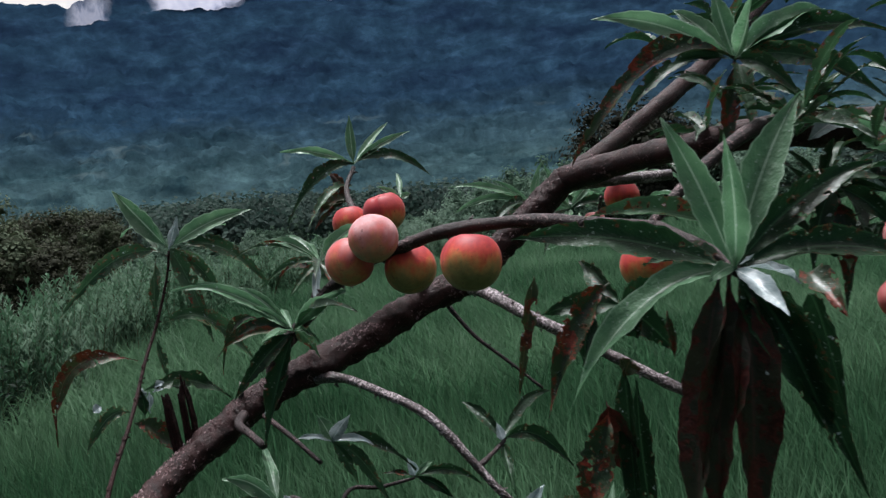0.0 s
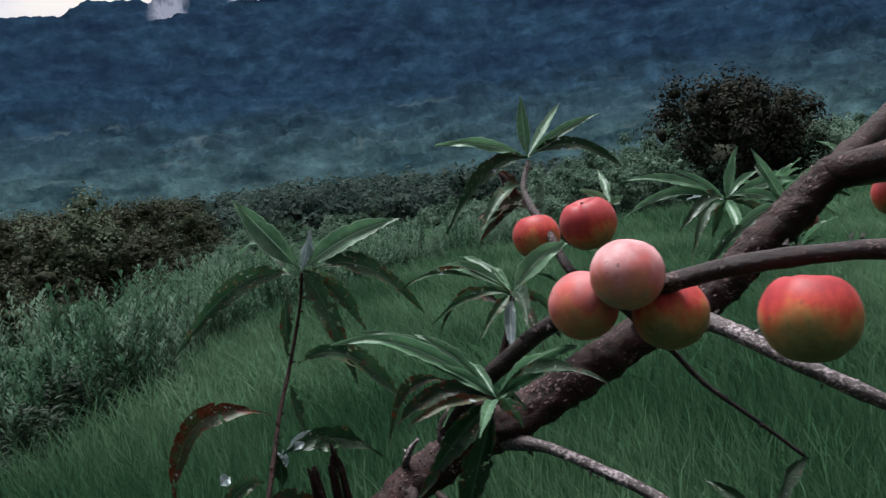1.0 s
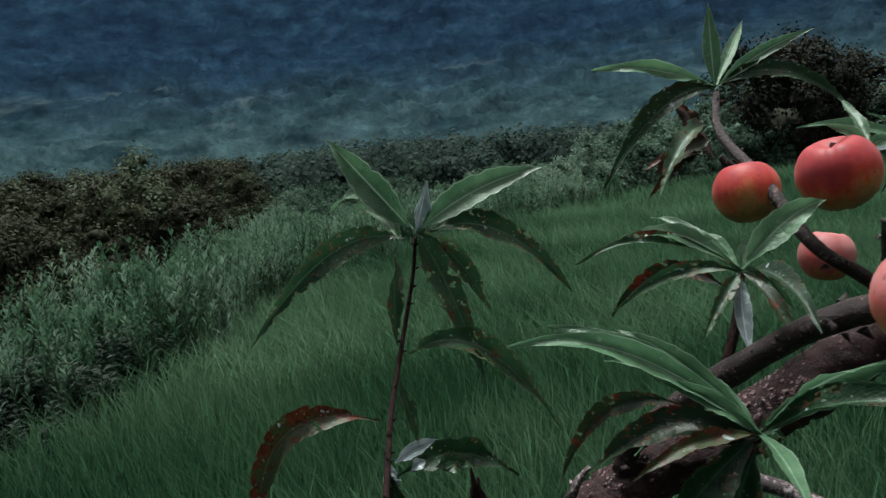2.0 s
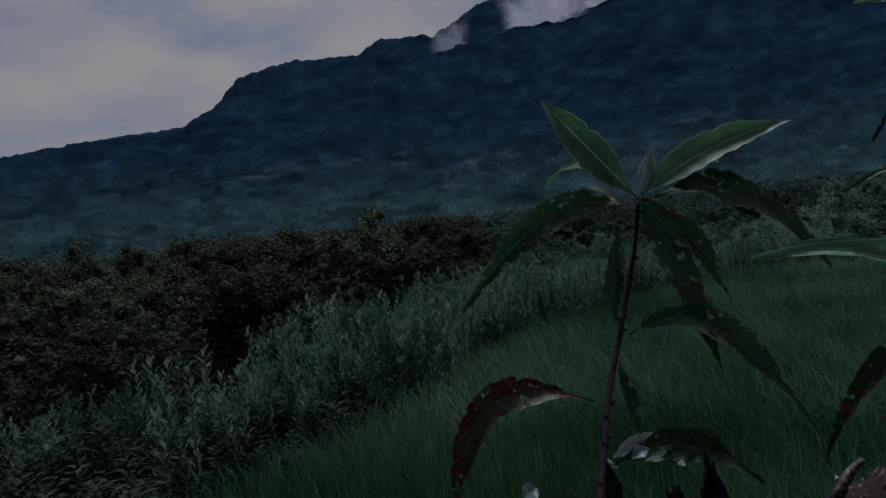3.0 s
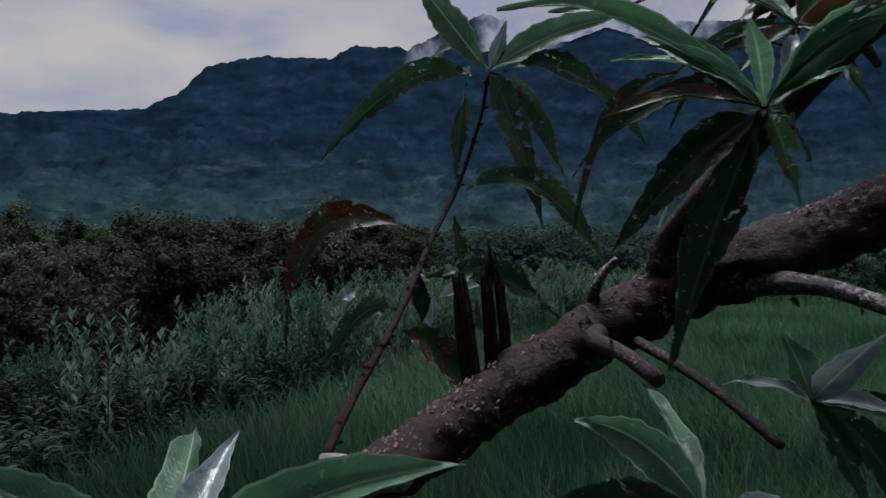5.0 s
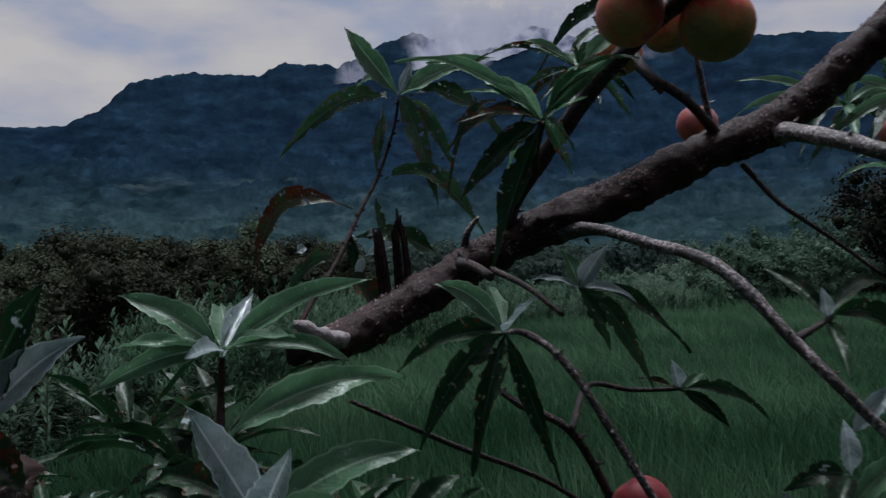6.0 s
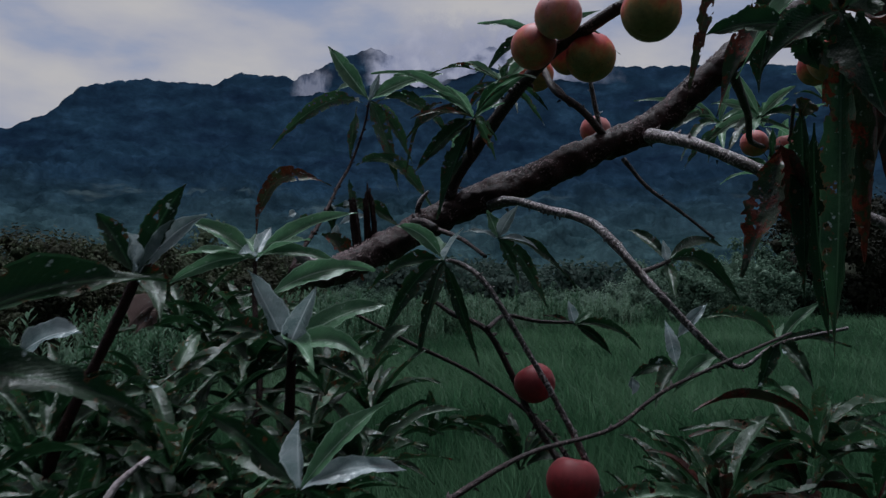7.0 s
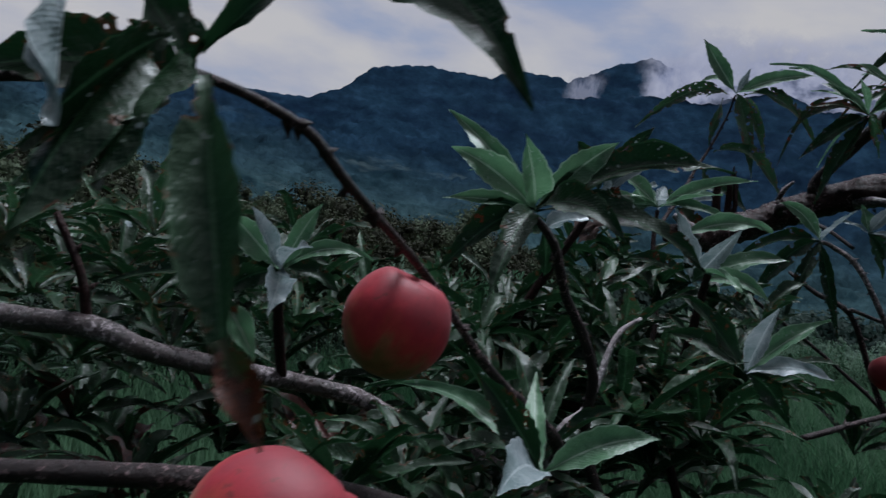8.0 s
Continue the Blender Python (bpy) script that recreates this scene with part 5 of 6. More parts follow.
leaf(upright_twig, (-0.319, 0.217, 1.099), (-0.218, 0.277, 1.082), 0.25, 0.032, "dark", 62)
leaf(upright_twig, (-0.319, 0.217, 1.099), (-0.311, 0.159, 1.035), 0.3, 0.028, "dark", -20)
leaf(upright_twig, (-0.319, 0.217, 1.099), (-0.419, 0.296, 1.130), 0.1, 0.014, "green", -32)
leaf(left_branch, (-0.471, 0.159, 1.026), (-0.508, 0.136, 1.060), 0.05, 0.028, "green", -69)
leaf(left_branch, (-0.471, 0.159, 1.026), (-0.442, 0.091, 1.064), 0.05, 0.022, "silver", -99)
leaf(left_branch, (-0.471, 0.159, 1.026), (-0.454, 0.169, 1.076), 0.12, 0.02, "green", 98)
leaf(left_branch, (-0.471, 0.159, 1.026), (-0.405, 0.109, 1.047), 0.1, 0.018, "silver", 31)
leaf(left_branch, (-0.471, 0.159, 1.026), (-0.418, 0.190, 1.045), 0.35, 0.016, "green", 64)
leaf(left_branch, (-0.471, 0.159, 1.026), (-0.430, 0.111, 1.001), 0.1, 0.026, "silver", -2)
leaf(left_branch, (-0.471, 0.159, 1.026), (-0.434, 0.181, 1.018), 0.3, 0.022, "dark", 55)
leaf(left_branch, (-0.471, 0.159, 1.026), (-0.503, 0.140, 1.002), 0.2, 0.026, "dark", -77)
leaf(left_branch, (-0.471, 0.159, 1.026), (-0.592, 0.113, 0.991), 0.1, 0.024, "dark", -61)
leaf(pale_stick, (-0.203, 0.419, 1.014), (-0.253, 0.389, 1.065), 0.15, 0.026, "dark", -91)
leaf(pale_stick, (-0.203, 0.419, 1.014), (-0.152, 0.448, 1.068), 0.15, 0.022, "green", 63)
leaf(pale_stick, (-0.203, 0.419, 1.014), (-0.142, 0.455, 1.022), 0.2, 0.022, "silver", 50)
leaf(pale_stick, (-0.203, 0.419, 1.014), (-0.181, 0.364, 1.069), 0.1, 0.022, "silver", 152)
leaf(pale_stick, (-0.203, 0.419, 1.014), (-0.275, 0.440, 1.031), 0.2, 0.026, "dark", -51)
leaf(pale_stick, (-0.203, 0.419, 1.014), (-0.165, 0.442, 0.977), 0.3, 0.026, "dark", 90)
leaf(pale_stick, (-0.235, 0.098, 0.967), (-0.268, 0.078, 1.008), 0.1, 0.024, "dark", -80)
leaf(pale_stick, (-0.235, 0.098, 0.967), (-0.268, 0.149, 1.006), 0, 0.014, "green", -12)
leaf(pale_stick, (-0.235, 0.098, 0.967), (-0.191, 0.124, 0.994), 0.2, 0.022, "green", 56)
leaf(pale_stick, (-0.235, 0.098, 0.967), (-0.225, 0.029, 0.972), 0.2, 0.03, "silver", -14)
leaf(pale_stick, (-0.235, 0.098, 0.967), (-0.343, 0.130, 0.981), 0.2, 0.016, "green", -38)
leaf(near_twig, (-0.2738, -0.1066, 1.0972), (-0.1736, -0.1111, 1.0883), 0.56, 0.036, "plain", 90)
leaf(near_twig, (-0.2772, -0.1435, 1.1025), (-0.2510, -0.1566, 1.0671), 0.1, 0.0181, "silver", 112)
leaf(near_twig, (-0.2696, -0.1215, 1.0972), (-0.2666, -0.1542, 1.0619), 0.15, 0.0292, "dark", -107)
leaf(near_twig, (-0.2749, -0.1071, 1.0920), (-0.2997, -0.1507, 1.0784), 0.1, 0.0285, "dark", -66)
leaf(near_twig, (-0.2652, -0.1189, 1.0943), (-0.2526, -0.1458, 1.0571), 0.15, 0.0245, "dark", -141)
leaf(near_twig, (-0.2736, -0.1238, 1.0936), (-0.2563, -0.1595, 1.0431), 0.2, 0.0293, "dark", -140)
leaf(near_twig, (-0.2749, -0.1071, 1.0920), (-0.2814, -0.1287, 1.1112), 0.1, 0.0219, "dark", -73)
leaf(near_twig, (-0.2749, -0.1071, 1.0920), (-0.2761, -0.1481, 1.0538), 0.2, 0.0198, "dark", -106)
leaf(near_twig, (-0.2162, -0.1536, 1.0801), (-0.1936, -0.1571, 1.0305), 0.0, 0.017, "spotted", 40)
leaf(near_twig, (-0.1954, -0.1583, 1.0380), (-0.1846, -0.1564, 1.0232), 0.05, 0.0094, "scorched", 72)
leaf(near_twig, (-0.329, -0.028, 1.024), (-0.315, -0.019, 1.003), 0.1, 0.014, "green", 71)
leaf(near_twig, (-0.328, -0.027, 1.027), (-0.327, -0.026, 1.011), 0.1, 0.012, "rust", 123)
leaf(side_twig, (0.113, 0.400, 1.298), (0.110, 0.407, 1.111), 0.02, 0.026, "eaten", -163)
leaf(side_twig, (0.113, 0.400, 1.298), (0.072, 0.392, 1.268), 0.2, 0.028, "dark", -75)
leaf(side_twig, (0.113, 0.400, 1.298), (0.089, 0.416, 1.314), 0.2, 0.03, "dark", -76)
leaf(side_twig, (0.113, 0.400, 1.298), (0.131, 0.388, 1.236), 0.15, 0.04, "dark", 80)
leaf(side_twig, (0.113, 0.400, 1.298), (0.126, 0.408, 1.160), 0.1, 0.028, "rust", 178)
leaf(side_twig, (0.113, 0.400, 1.298), (0.134, 0.404, 1.310), 0.1, 0.034, "dark", 73)
leaf(side_twig, (0.113, 0.400, 1.298), (0.158, 0.453, 1.289), 0.2, 0.036, "dead", 58)
leaf(side_twig, (0.087, 0.394, 1.291), (0.044, 0.405, 1.290), 0.12, 0.022, "dark", -66)
leaf(front_twig, (-0.421, 0.549, 1.105), (-0.390, 0.556, 1.125), 0.35, 0.034, "dry", 81)
leaf(front_twig, (-0.393, 0.555, 1.119), (-0.415, 0.551, 1.099), 0.4, 0.022, "dry", -92)
leaf(front_twig, (-0.381, 0.377, 1.097), (-0.341, 0.386, 1.112), 0.25, 0.032, "silver", 67)
leaf(front_twig, (-0.381, 0.377, 1.097), (-0.399, 0.373, 1.093), 0.1, 0.03, "dark", -57)
leaf(front_twig, (-0.381, 0.377, 1.097), (-0.387, 0.415, 1.058), 0.2, 0.036, "dark", 125)
leaf(fruit_twig, (-0.165, 1.029, 1.425), (-0.276, 1.020, 1.440), 0.35, 0.014, "eaten", -52)
leaf(fruit_twig, (-0.165, 1.029, 1.425), (-0.251, 1.058, 1.396), 0.3, 0.016, "eaten", -60)
leaf(fruit_twig, (-0.165, 1.029, 1.425), (-0.201, 0.987, 1.386), 0.2, 0.014, "eaten", -39)
leaf(fruit_twig, (-0.165, 1.029, 1.425), (-0.113, 1.088, 1.378), 0.3, 0.016, "eaten", 84)
leaf(fruit_twig, (-0.165, 1.029, 1.425), (-0.139, 0.982, 1.374), 0.2, 0.014, "rust", 28)
leaf(fruit_twig, (-0.165, 1.029, 1.425), (-0.189, 1.067, 1.452), 0.2, 0.012, "green", -30)
leaf(fruit_twig, (-0.185, 0.909, 1.355), (-0.265, 0.943, 1.392), 0.2, 0.012, "green", -46)
leaf(fruit_twig, (-0.185, 0.909, 1.355), (-0.162, 0.948, 1.332), 0.3, 0.016, "eaten", 64)
leaf(fruit_twig, (-0.185, 0.909, 1.355), (-0.124, 0.873, 1.387), 0.25, 0.014, "eaten", 63)
leaf(fruit_twig, (-0.185, 0.909, 1.355), (-0.258, 0.870, 1.348), 0.2, 0.014, "brown", -42)
leaf(far_twig, (0.185, 1.551, 1.464), (0.077, 1.561, 1.484), 0.2, 0.018, "eaten", -58)
leaf(far_twig, (0.185, 1.551, 1.464), (0.099, 1.523, 1.523), 0.1, 0.016, "green", -88)
leaf(far_twig, (0.185, 1.551, 1.464), (0.280, 1.573, 1.392), 0.3, 0.02, "eaten", 89)
leaf(far_twig, (0.185, 1.551, 1.464), (0.258, 1.605, 1.506), 0.1, 0.018, "green", 39)
leaf(far_twig, (0.185, 1.551, 1.464), (0.358, 1.564, 1.422), 0.25, 0.02, "eaten", 60)
leaf(far_twig, (0.185, 1.551, 1.464), (0.169, 1.598, 1.392), 0.3, 0.02, "eaten", -136)
leaf(back_twig, (-0.154, 1.249, 1.512), (-0.172, 1.250, 1.547), 0.5, 0.012, "dry", -84)
leaf(back_twig, (-0.140, 1.249, 1.499), (-0.204, 1.242, 1.489), 0.2, 0.02, "brown", -56)
leaf(back_twig, (-0.143, 1.249, 1.502), (-0.183, 1.243, 1.477), 0.3, 0.016, "rust", -67)
leaf(back_twig, (-0.137, 1.249, 1.496), (-0.155, 1.250, 1.528), 0.2, 0.01, "dry", -84)
leaf(back_twig, (-0.162, 1.246, 1.493), (-0.201, 1.240, 1.462), 0.2, 0.012, "brown", -71)



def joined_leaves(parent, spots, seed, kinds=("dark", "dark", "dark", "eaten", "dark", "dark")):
    """Dense leaves too tangled to tell apart: rosettes at the given places in one mesh a kind. The mostly dark kinds
    put the tangle's shade into leaf colour.
    """
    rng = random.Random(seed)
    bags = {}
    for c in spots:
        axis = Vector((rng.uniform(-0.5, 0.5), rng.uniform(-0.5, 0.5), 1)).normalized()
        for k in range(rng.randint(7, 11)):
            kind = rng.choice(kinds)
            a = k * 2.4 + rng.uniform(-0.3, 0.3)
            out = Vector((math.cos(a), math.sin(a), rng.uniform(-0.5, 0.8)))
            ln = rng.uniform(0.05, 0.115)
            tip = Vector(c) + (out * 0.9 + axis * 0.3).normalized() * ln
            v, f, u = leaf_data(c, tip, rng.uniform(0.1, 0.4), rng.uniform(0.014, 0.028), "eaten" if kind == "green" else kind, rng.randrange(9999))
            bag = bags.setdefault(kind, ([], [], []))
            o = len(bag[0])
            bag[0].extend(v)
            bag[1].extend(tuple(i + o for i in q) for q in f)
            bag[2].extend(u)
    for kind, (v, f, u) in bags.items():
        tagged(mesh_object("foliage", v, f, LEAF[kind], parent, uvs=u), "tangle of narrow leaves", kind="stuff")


rng = random.Random(11)
def spots_in(n, lo, hi):
    return [tuple(rng.uniform(a, b) for a, b in zip(lo, hi)) for _ in range(n)]
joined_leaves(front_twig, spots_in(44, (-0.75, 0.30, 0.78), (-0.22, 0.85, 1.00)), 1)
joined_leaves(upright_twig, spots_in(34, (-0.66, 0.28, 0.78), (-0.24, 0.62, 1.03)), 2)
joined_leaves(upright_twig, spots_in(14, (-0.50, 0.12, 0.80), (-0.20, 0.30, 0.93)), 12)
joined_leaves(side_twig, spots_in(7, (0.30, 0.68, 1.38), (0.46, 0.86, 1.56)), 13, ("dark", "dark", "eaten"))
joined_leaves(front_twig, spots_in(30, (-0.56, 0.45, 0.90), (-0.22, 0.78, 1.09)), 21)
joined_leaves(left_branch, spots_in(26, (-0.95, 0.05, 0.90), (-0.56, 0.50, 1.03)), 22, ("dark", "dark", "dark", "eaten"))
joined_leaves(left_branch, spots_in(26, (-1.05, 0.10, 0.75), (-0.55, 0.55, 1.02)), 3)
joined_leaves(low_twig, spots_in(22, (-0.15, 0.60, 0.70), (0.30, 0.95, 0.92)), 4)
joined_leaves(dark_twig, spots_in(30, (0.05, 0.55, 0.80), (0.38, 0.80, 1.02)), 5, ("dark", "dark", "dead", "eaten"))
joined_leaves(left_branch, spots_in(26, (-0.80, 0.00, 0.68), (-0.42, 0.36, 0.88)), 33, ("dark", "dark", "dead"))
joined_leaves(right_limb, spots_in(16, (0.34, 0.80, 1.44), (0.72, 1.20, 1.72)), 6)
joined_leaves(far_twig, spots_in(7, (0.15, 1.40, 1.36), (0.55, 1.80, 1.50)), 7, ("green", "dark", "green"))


# ---- plants round the field ----
def clump(n, lobes, size, rng, narrow=0.5):
    """Many small folded leaves over rounded lobes (centre, radius)."""
    verts, faces = [], []
    for _ in range(n):
        (cx, cy, cz), r = rng.choice(lobes)
        d = Vector((rng.gauss(0, 1), rng.gauss(0, 1), rng.gauss(0.25, 0.9))).normalized()
        p = Vector((cx, cy, cz)) + d * r * (rng.uniform(0.6, 1.05) if rng.random() < 0.65 else rng.uniform(1.0, 1.5))
        if p.z < 0.02:
            continue
        way = (d + Vector((rng.uniform(-1, 1), rng.uniform(-1, 1), rng.uniform(-0.6, 0.6)))).normalized()
        face = (d * 2.4 + Vector((rng.uniform(-1, 1), rng.uniform(-1, 1), rng.uniform(-0.5, 1.2)))).normalized()
        way = (way - face * way.dot(face)).normalized()
        side = way.cross(face)
        s = size * rng.uniform(0.6, 1.4)
        o = len(verts)
        verts += [p, p + way * s * 0.5 + side * s * narrow * 0.5, p + way * s, p + way * s * 0.5 - side * s * narrow * 0.5]
        faces.append((o, o + 1, o + 2, o + 3))
    return verts, faces


def mound(centre, r, rng):
    """A knobbly low-poly lump under the leaves."""
    bm = bmesh.new()
    bmesh.ops.create_icosphere(bm, subdivisions=1 if r < 0.25 else 2, radius=r)
    off = Vector((rng.uniform(0, 50), 0, 0))
    for v in bm.verts:
        v.co *= 0.92 + 0.50 * noise.noise(v.co * (2.0 / r) + off) + 0.40 * noise.noise(v.co * (4.5 / r) + off)
        v.co.z *= 0.85
        v.co += Vector(centre)
    verts = [v.co.copy() for v in bm.verts]
    faces = [tuple(v.index for v in f.verts) for f in bm.faces]
    bm.free()
    return verts, faces


def shrub(seed, height, spread, leaves, leaf_size, mat, core=0.52):
    rng = random.Random(seed)
    thing = new("shrub")
    lobes = []
    off = Vector((seed * 3.7, 0, 0))
    for k in range(64):
        a, up = rng.uniform(0, 6.28), rng.random() ** 0.8
        d = Vector((math.cos(a) * math.sqrt(1 - up * up), math.sin(a) * math.sqrt(1 - up * up), up))
        reach = (0.80 + 0.42 * noise.noise(d * 1.9 + off)) * (1.0 if k % 4 else 0.75)
        size = rng.choice((0.06, 0.08, 0.10, 0.13)) * height
        lobes.append(((d.x * spread * reach, d.y * spread * reach, max(0.1, d.z * height * 0.92 * reach)), size))
    v, f = clump(leaves, lobes, leaf_size, rng, 0.6)
    tagged(mesh_object("foliage", v, f, mat, thing, smooth=False), kind="stuff")
    mv, mf = [], []
    for c, r in [*lobes, ((0, 0, height * 0.22), height * 0.30)]:
        lv, lf = mound(c, r * core, rng)
        o = len(mv)
        mv += lv
        mf += [tuple(i + o for i in q) for q in lf]
    tagged(mesh_object("inner_foliage", mv, mf, mat, thing), kind="stuff")
    for c, r in lobes[:5]:
        sv, sf = tube_data([(c[0] * 0.1, c[1] * 0.1, -0.05), (c[0] * 0.5, c[1] * 0.5, c[2] * 0.5), c], [0.035, 0.025, 0.01], 6, 0.25, 0.1)
        mesh_object("stem", sv, sf, BARK_DARK, thing)
    return thing


def weed(seed, height, mat, stems=17, wide=1.0, steep=1.7):
    """Leafy upright stems, plume-like, thick with small narrow leaves to the tip."""
    rng = random.Random(seed)
    thing = new("weed_clump")
    verts, faces, sv, sf = [], [], [], []
    for _ in range(stems):
        x, y = rng.uniform(-0.32, 0.32), rng.uniform(-0.32, 0.32)
        h = height * rng.uniform(0.5, 1.12)
        lean = Vector((rng.uniform(-0.22, 0.22), rng.uniform(-0.22, 0.22), 1)) * h
        v, f = tube_data([(x, y, -0.03), Vector((x, y, 0)) + lean * 0.5, Vector((x, y, 0)) + lean], [0.005, 0.004, 0.002], 4, 0.3, 0.0)
        o = len(sv)
        sv += v
        sf += [tuple(i + o for i in q) for q in f]
        for k in range(30):
            s = 0.15 + 0.87 * (k / 30) ** 0.8
            p = Vector((x, y, 0)) + lean * s
            a = k * 2.4 + rng.uniform(-0.4, 0.4)
            way = Vector((math.cos(a), math.sin(a), steep * rng.uniform(0.5, 1.6))).normalized()
            side = way.cross(Vector((0, 0, 1))).normalized()
            ln, w = rng.uniform(0.07, 0.15) * (1.15 - 0.45 * s) * wide ** 0.5, rng.uniform(0.009, 0.016) * wide
            o = len(verts)
            verts += [p, p + way * ln * 0.45 + side * w, p + way * ln - Vector((0, 0, ln * 0.2)), p + way * ln * 0.45 - side * w]
            faces.append((o, o + 1, o + 2, o + 3))
    tagged(mesh_object("foliage", verts, faces, mat, thing, smooth=False), kind="stuff")
    tagged(mesh_object("stem", sv, sf, STEM_GREEN, thing, smooth=False), kind="stuff")
    return thing


def plant_out(thing, places, label, category, group, rng):
    """Sets the thing at the first place and copies of it at the rest."""
    tagged(thing, label, category, group)
    for k, (x, y, s) in enumerate(places):
        m = pose(x, y, 0, 0, 0, rng.uniform(0, 360)) @ Matrix.Diagonal((s, s, s * rng.uniform(0.85, 1.15), 1))
        if k == 0:
            thing.matrix_basis = m
        else:
            copy_thing(thing, pose(0, 0, 0)).matrix_basis = m


def field_edge(y):
    """x of the field's left edge."""
    if y < 9:
        return -3.25
    if y < 13:
        return -3.25 + (y - 9) * 0.3
    return -2.05 + (y - 13) * 0.75


rng = random.Random(5)
dark_places, pale_backs = [[] for _ in range(6)], []
for k in range(210):
    y = rng.uniform(1.0, 34)
    x = min(field_edge(y), 3.0) - rng.uniform(2.0 if y < 12 else 1.2, 24)
    if math.hypot(x, y) < 5.5:
        dark_places[k % 6].append((min(x, -4.6), y, rng.uniform(0.42, 0.55)))
        continue
    far = math.hypot(x, y)
    if math.degrees(math.atan2(-x, y)) < 22:
        pale_backs.append((x, y, rng.uniform(0.30, 0.55)))
        continue
    dark_places[k % 6].append((x, y, rng.uniform(0.55, 0.85) if far < 10 else rng.uniform(0.75, 1.15)))
for k in range(14):
    dark_places[k % 6].append((-5.4 - 0.5 * (k % 4), -1.5 + 0.55 * k, 0.5 + 0.04 * (k % 5)))
for k in range(6):
    plant_out(shrub(20 + k, 2.0, 1.25, 7000, 0.066, SHRUB), dark_places[k], "dense dark brownish-green shrub behind the field", "shrub", "shrubs behind the field", rng)

pale_places, broad_places = [[] for _ in range(4)], [[] for _ in range(2)]
for k in range(300):
    y = rng.uniform(0.8, 17)
    x = field_edge(y) - abs(rng.gauss(0, 1.0)) * (0.9 if y < 10 else 1.4)
    if math.hypot(x, y) < 4.6 or (y < 5.5 and rng.random() < 0.6):
        broad_places[k % 2].append((x, y, rng.uniform(0.55, 0.9)))
    else:
        pale_places[k % 4].append((x, y, rng.uniform(0.55, 1.15)))
for k in range(4):
    plant_out(weed(60 + k, 0.75, WEED), pale_places[k], "tall grey-green weed clump at the field's edge", "weed", "weeds along the field", rng)
for k in range(2):
    plant_out(weed(66 + k, 0.62, WEED_BROAD, 12, 1.6, 0.4), broad_places[k], "low dark broad-leaved weed clump beside the field", "weed", "dark weeds beside the field", rng)

back_places = [pale_backs[k::3] for k in range(3)]
for k in range(60):
    x = rng.uniform(-2, 30)
    y = 16 + max(0, x) * 0.9 + rng.uniform(1.0, 12)
    back_places[k % 3].append((x, y, rng.uniform(0.35, 0.62) + (0.7 if 3.2 < x < 12 and y > 22 else 0)))
back_places[1] += [(0.4, 19.5, 0.8), (1.2, 20.0, 0.95), (2.1, 21.0, 1.1), (3.0, 22.0, 1.15), (3.9, 22.8, 1.2), (9.0, 24.0, 1.1), (10.2, 25.0, 1.2), (11.6, 26.5, 1.15), (13.4, 28.5, 1.1)]
back_places[0] += [(-1.5 + k * 1.7, 17.5 + k * 1.1, 0.45) for k in range(8)]
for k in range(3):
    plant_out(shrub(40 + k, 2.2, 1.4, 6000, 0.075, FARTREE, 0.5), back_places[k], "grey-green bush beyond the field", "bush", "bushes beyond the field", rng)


tall = shrub(71, 3.6, 1.8, 16000, 0.10, DARKBUSH)
plant_out(tall, [(5.9, 23.5, 1.2), (7.6, 24.5, 1.1)], "tall dark bush standing beyond the field", "bush", "tall bushes beyond the field", rng)


def valley_wood():
    """Low crowns of the wood on the valley floor, past the shrubs."""
    rng = random.Random(8)
    verts, faces = [], []
    for _ in range(520):
        az, r = radians(rng.uniform(-60, 82)), 31 * (120 / 31) ** rng.random()
        x, y = -math.sin(az) * r, math.cos(az) * r
        h = rng.uniform(0.9, 1.9) * (0.75 + r / 90)
        lobes = [((x + rng.uniform(-1, 1) * h, y + rng.uniform(-1, 1) * h, h * rng.uniform(0.2, 0.75)), h * rng.uniform(0.25, 0.45)) for _ in range(6)]
        v, f = clump(430, lobes, 0.09 + r * 0.0042, rng, 0.9)
        o = len(verts)
        verts += v
        faces += [tuple(i + o for i in q) for q in f]
    tagged(mesh_object("valley_wood", verts, faces, VALLEY, smooth=False), "dark wood on the valley floor, blued by painted haze", "wood", kind="stuff")


valley_wood()


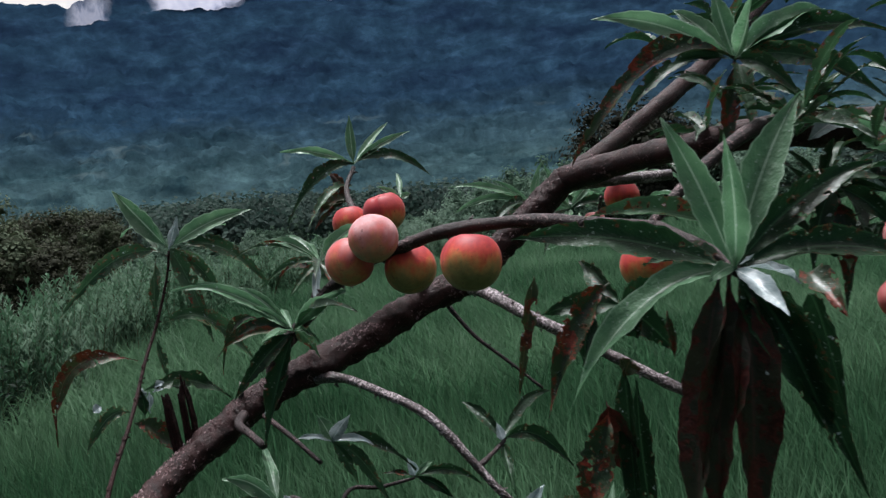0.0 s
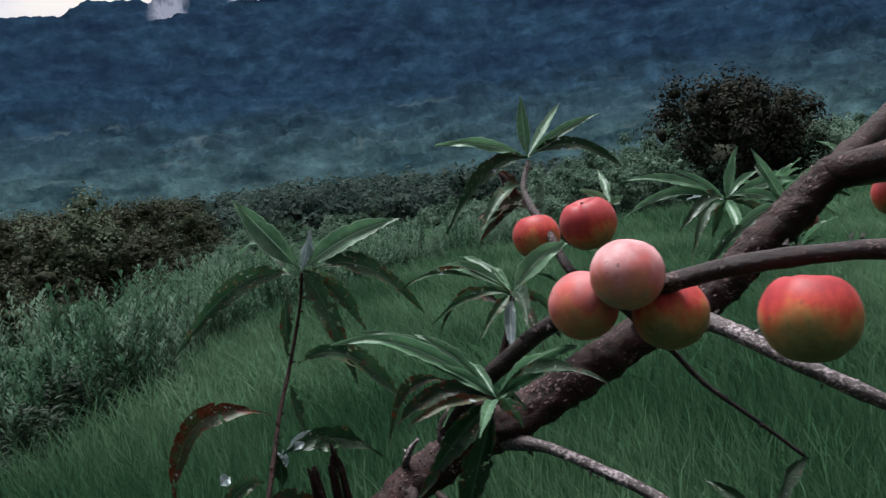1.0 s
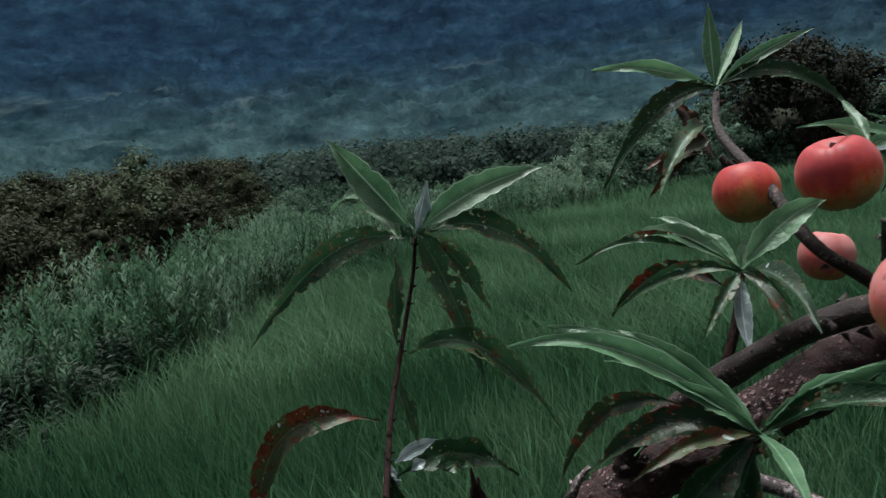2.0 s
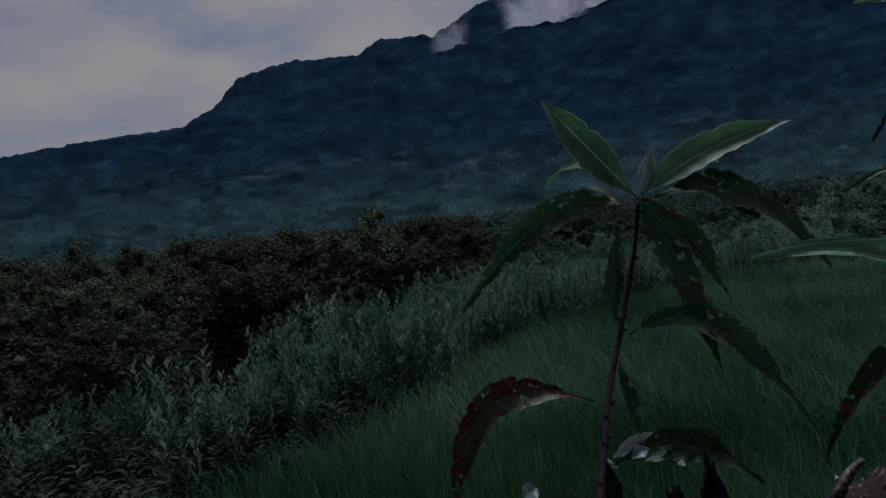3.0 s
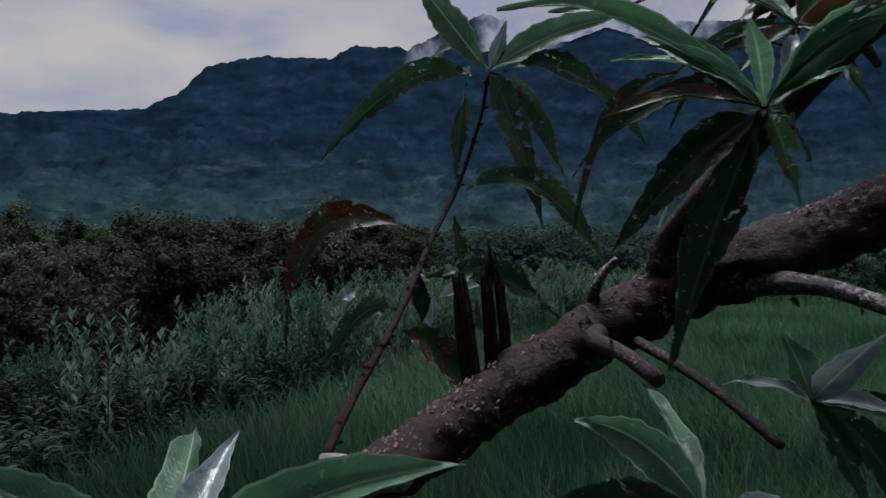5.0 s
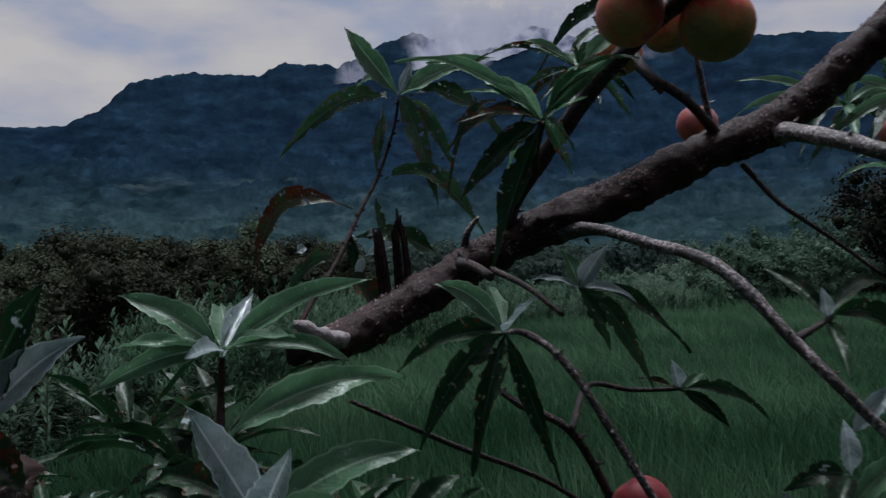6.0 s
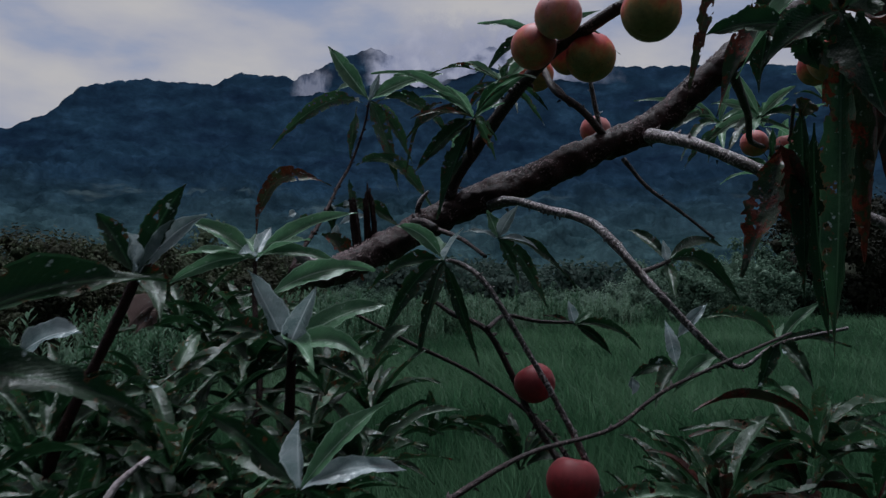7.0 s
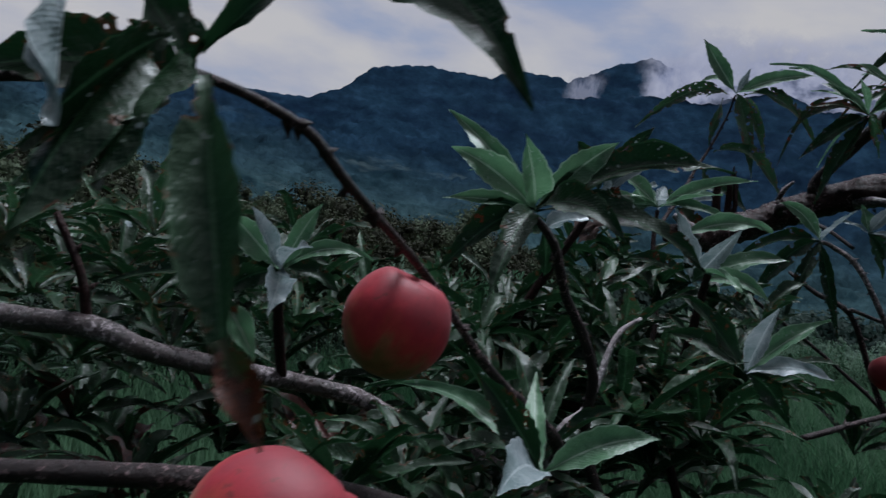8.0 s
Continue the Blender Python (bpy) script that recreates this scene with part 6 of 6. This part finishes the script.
def grass_field():
    """Long grass over the field, thinning out with distance."""
    g = np.random.default_rng(3)
    parts = []
    for x0, x1, y0, y1, per, wide, tall in ((-3.3, 6.0, 0.6, 5.0, 1150, 0.0040, 0.36), (-3.3, 6.0, -5.0, 0.6, 600, 0.0058, 0.36), (-3.3, 8.0, 5.0, 9.0, 900, 0.0058, 0.38), (-3.3, 13.0, 9.0, 14.0, 560, 0.008, 0.40), (-2.0, 22.0, 14.0, 34.0, 140, 0.014, 0.42)):
        n = int((x1 - x0) * (y1 - y0) * per)
        x, y = g.uniform(x0, x1, n), g.uniform(y0, y1, n)
        edge = np.where(y < 9, -3.25, np.where(y < 13, -3.25 + (y - 9) * 0.3, -2.05 + (y - 13) * 0.75))
        keep = x > edge - g.uniform(0, 0.5, n)
        x, y = x[keep], y[keep]
        n = len(x)
        h = tall * g.uniform(0.55, 1.15, n)
        a = g.uniform(0, 2 * np.pi, n)
        lean = h * g.uniform(0.15, 0.55 if y0 < 4 else 0.95, n)
        dx, dy = np.cos(a) * lean - 0.35 * lean, np.sin(a) * lean
        b = g.uniform(0, np.pi, n)
        wx, wy = np.cos(b) * wide, np.sin(b) * wide
        z = np.zeros(n)
        v = np.stack([np.stack([x - wx, y - wy, z], 1), np.stack([x + wx, y + wy, z], 1),
                      np.stack([x + dx * 0.35 + wx * 0.8, y + dy * 0.35 + wy * 0.8, h * 0.6], 1), np.stack([x + dx * 0.35 - wx * 0.8, y + dy * 0.35 - wy * 0.8, h * 0.6], 1),
                      np.stack([x + dx, y + dy, h], 1)], 1)
        parts.append(v.reshape(-1, 3))
    verts = np.concatenate(parts)
    n = len(verts) // 5
    base = np.arange(n)[:, None] * 5
    me = bpy.data.meshes.new("grass")
    me.vertices.add(len(verts))
    me.vertices.foreach_set("co", verts.ravel())
    loops = np.concatenate([base + [0, 1, 2, 3], base + [3, 2, 4]], 1)
    me.loops.add(n * 7)
    me.loops.foreach_set("vertex_index", loops.ravel())
    me.polygons.add(n * 2)
    me.polygons.foreach_set("loop_start", (np.arange(n)[:, None] * 7 + [0, 4]).ravel())
    me.update(calc_edges=True)
    me.validate()
    me.materials.append(GRASS)
    tagged(new("grass", me), "long green grass covering the field", "grass", kind="stuff")


grass_field()
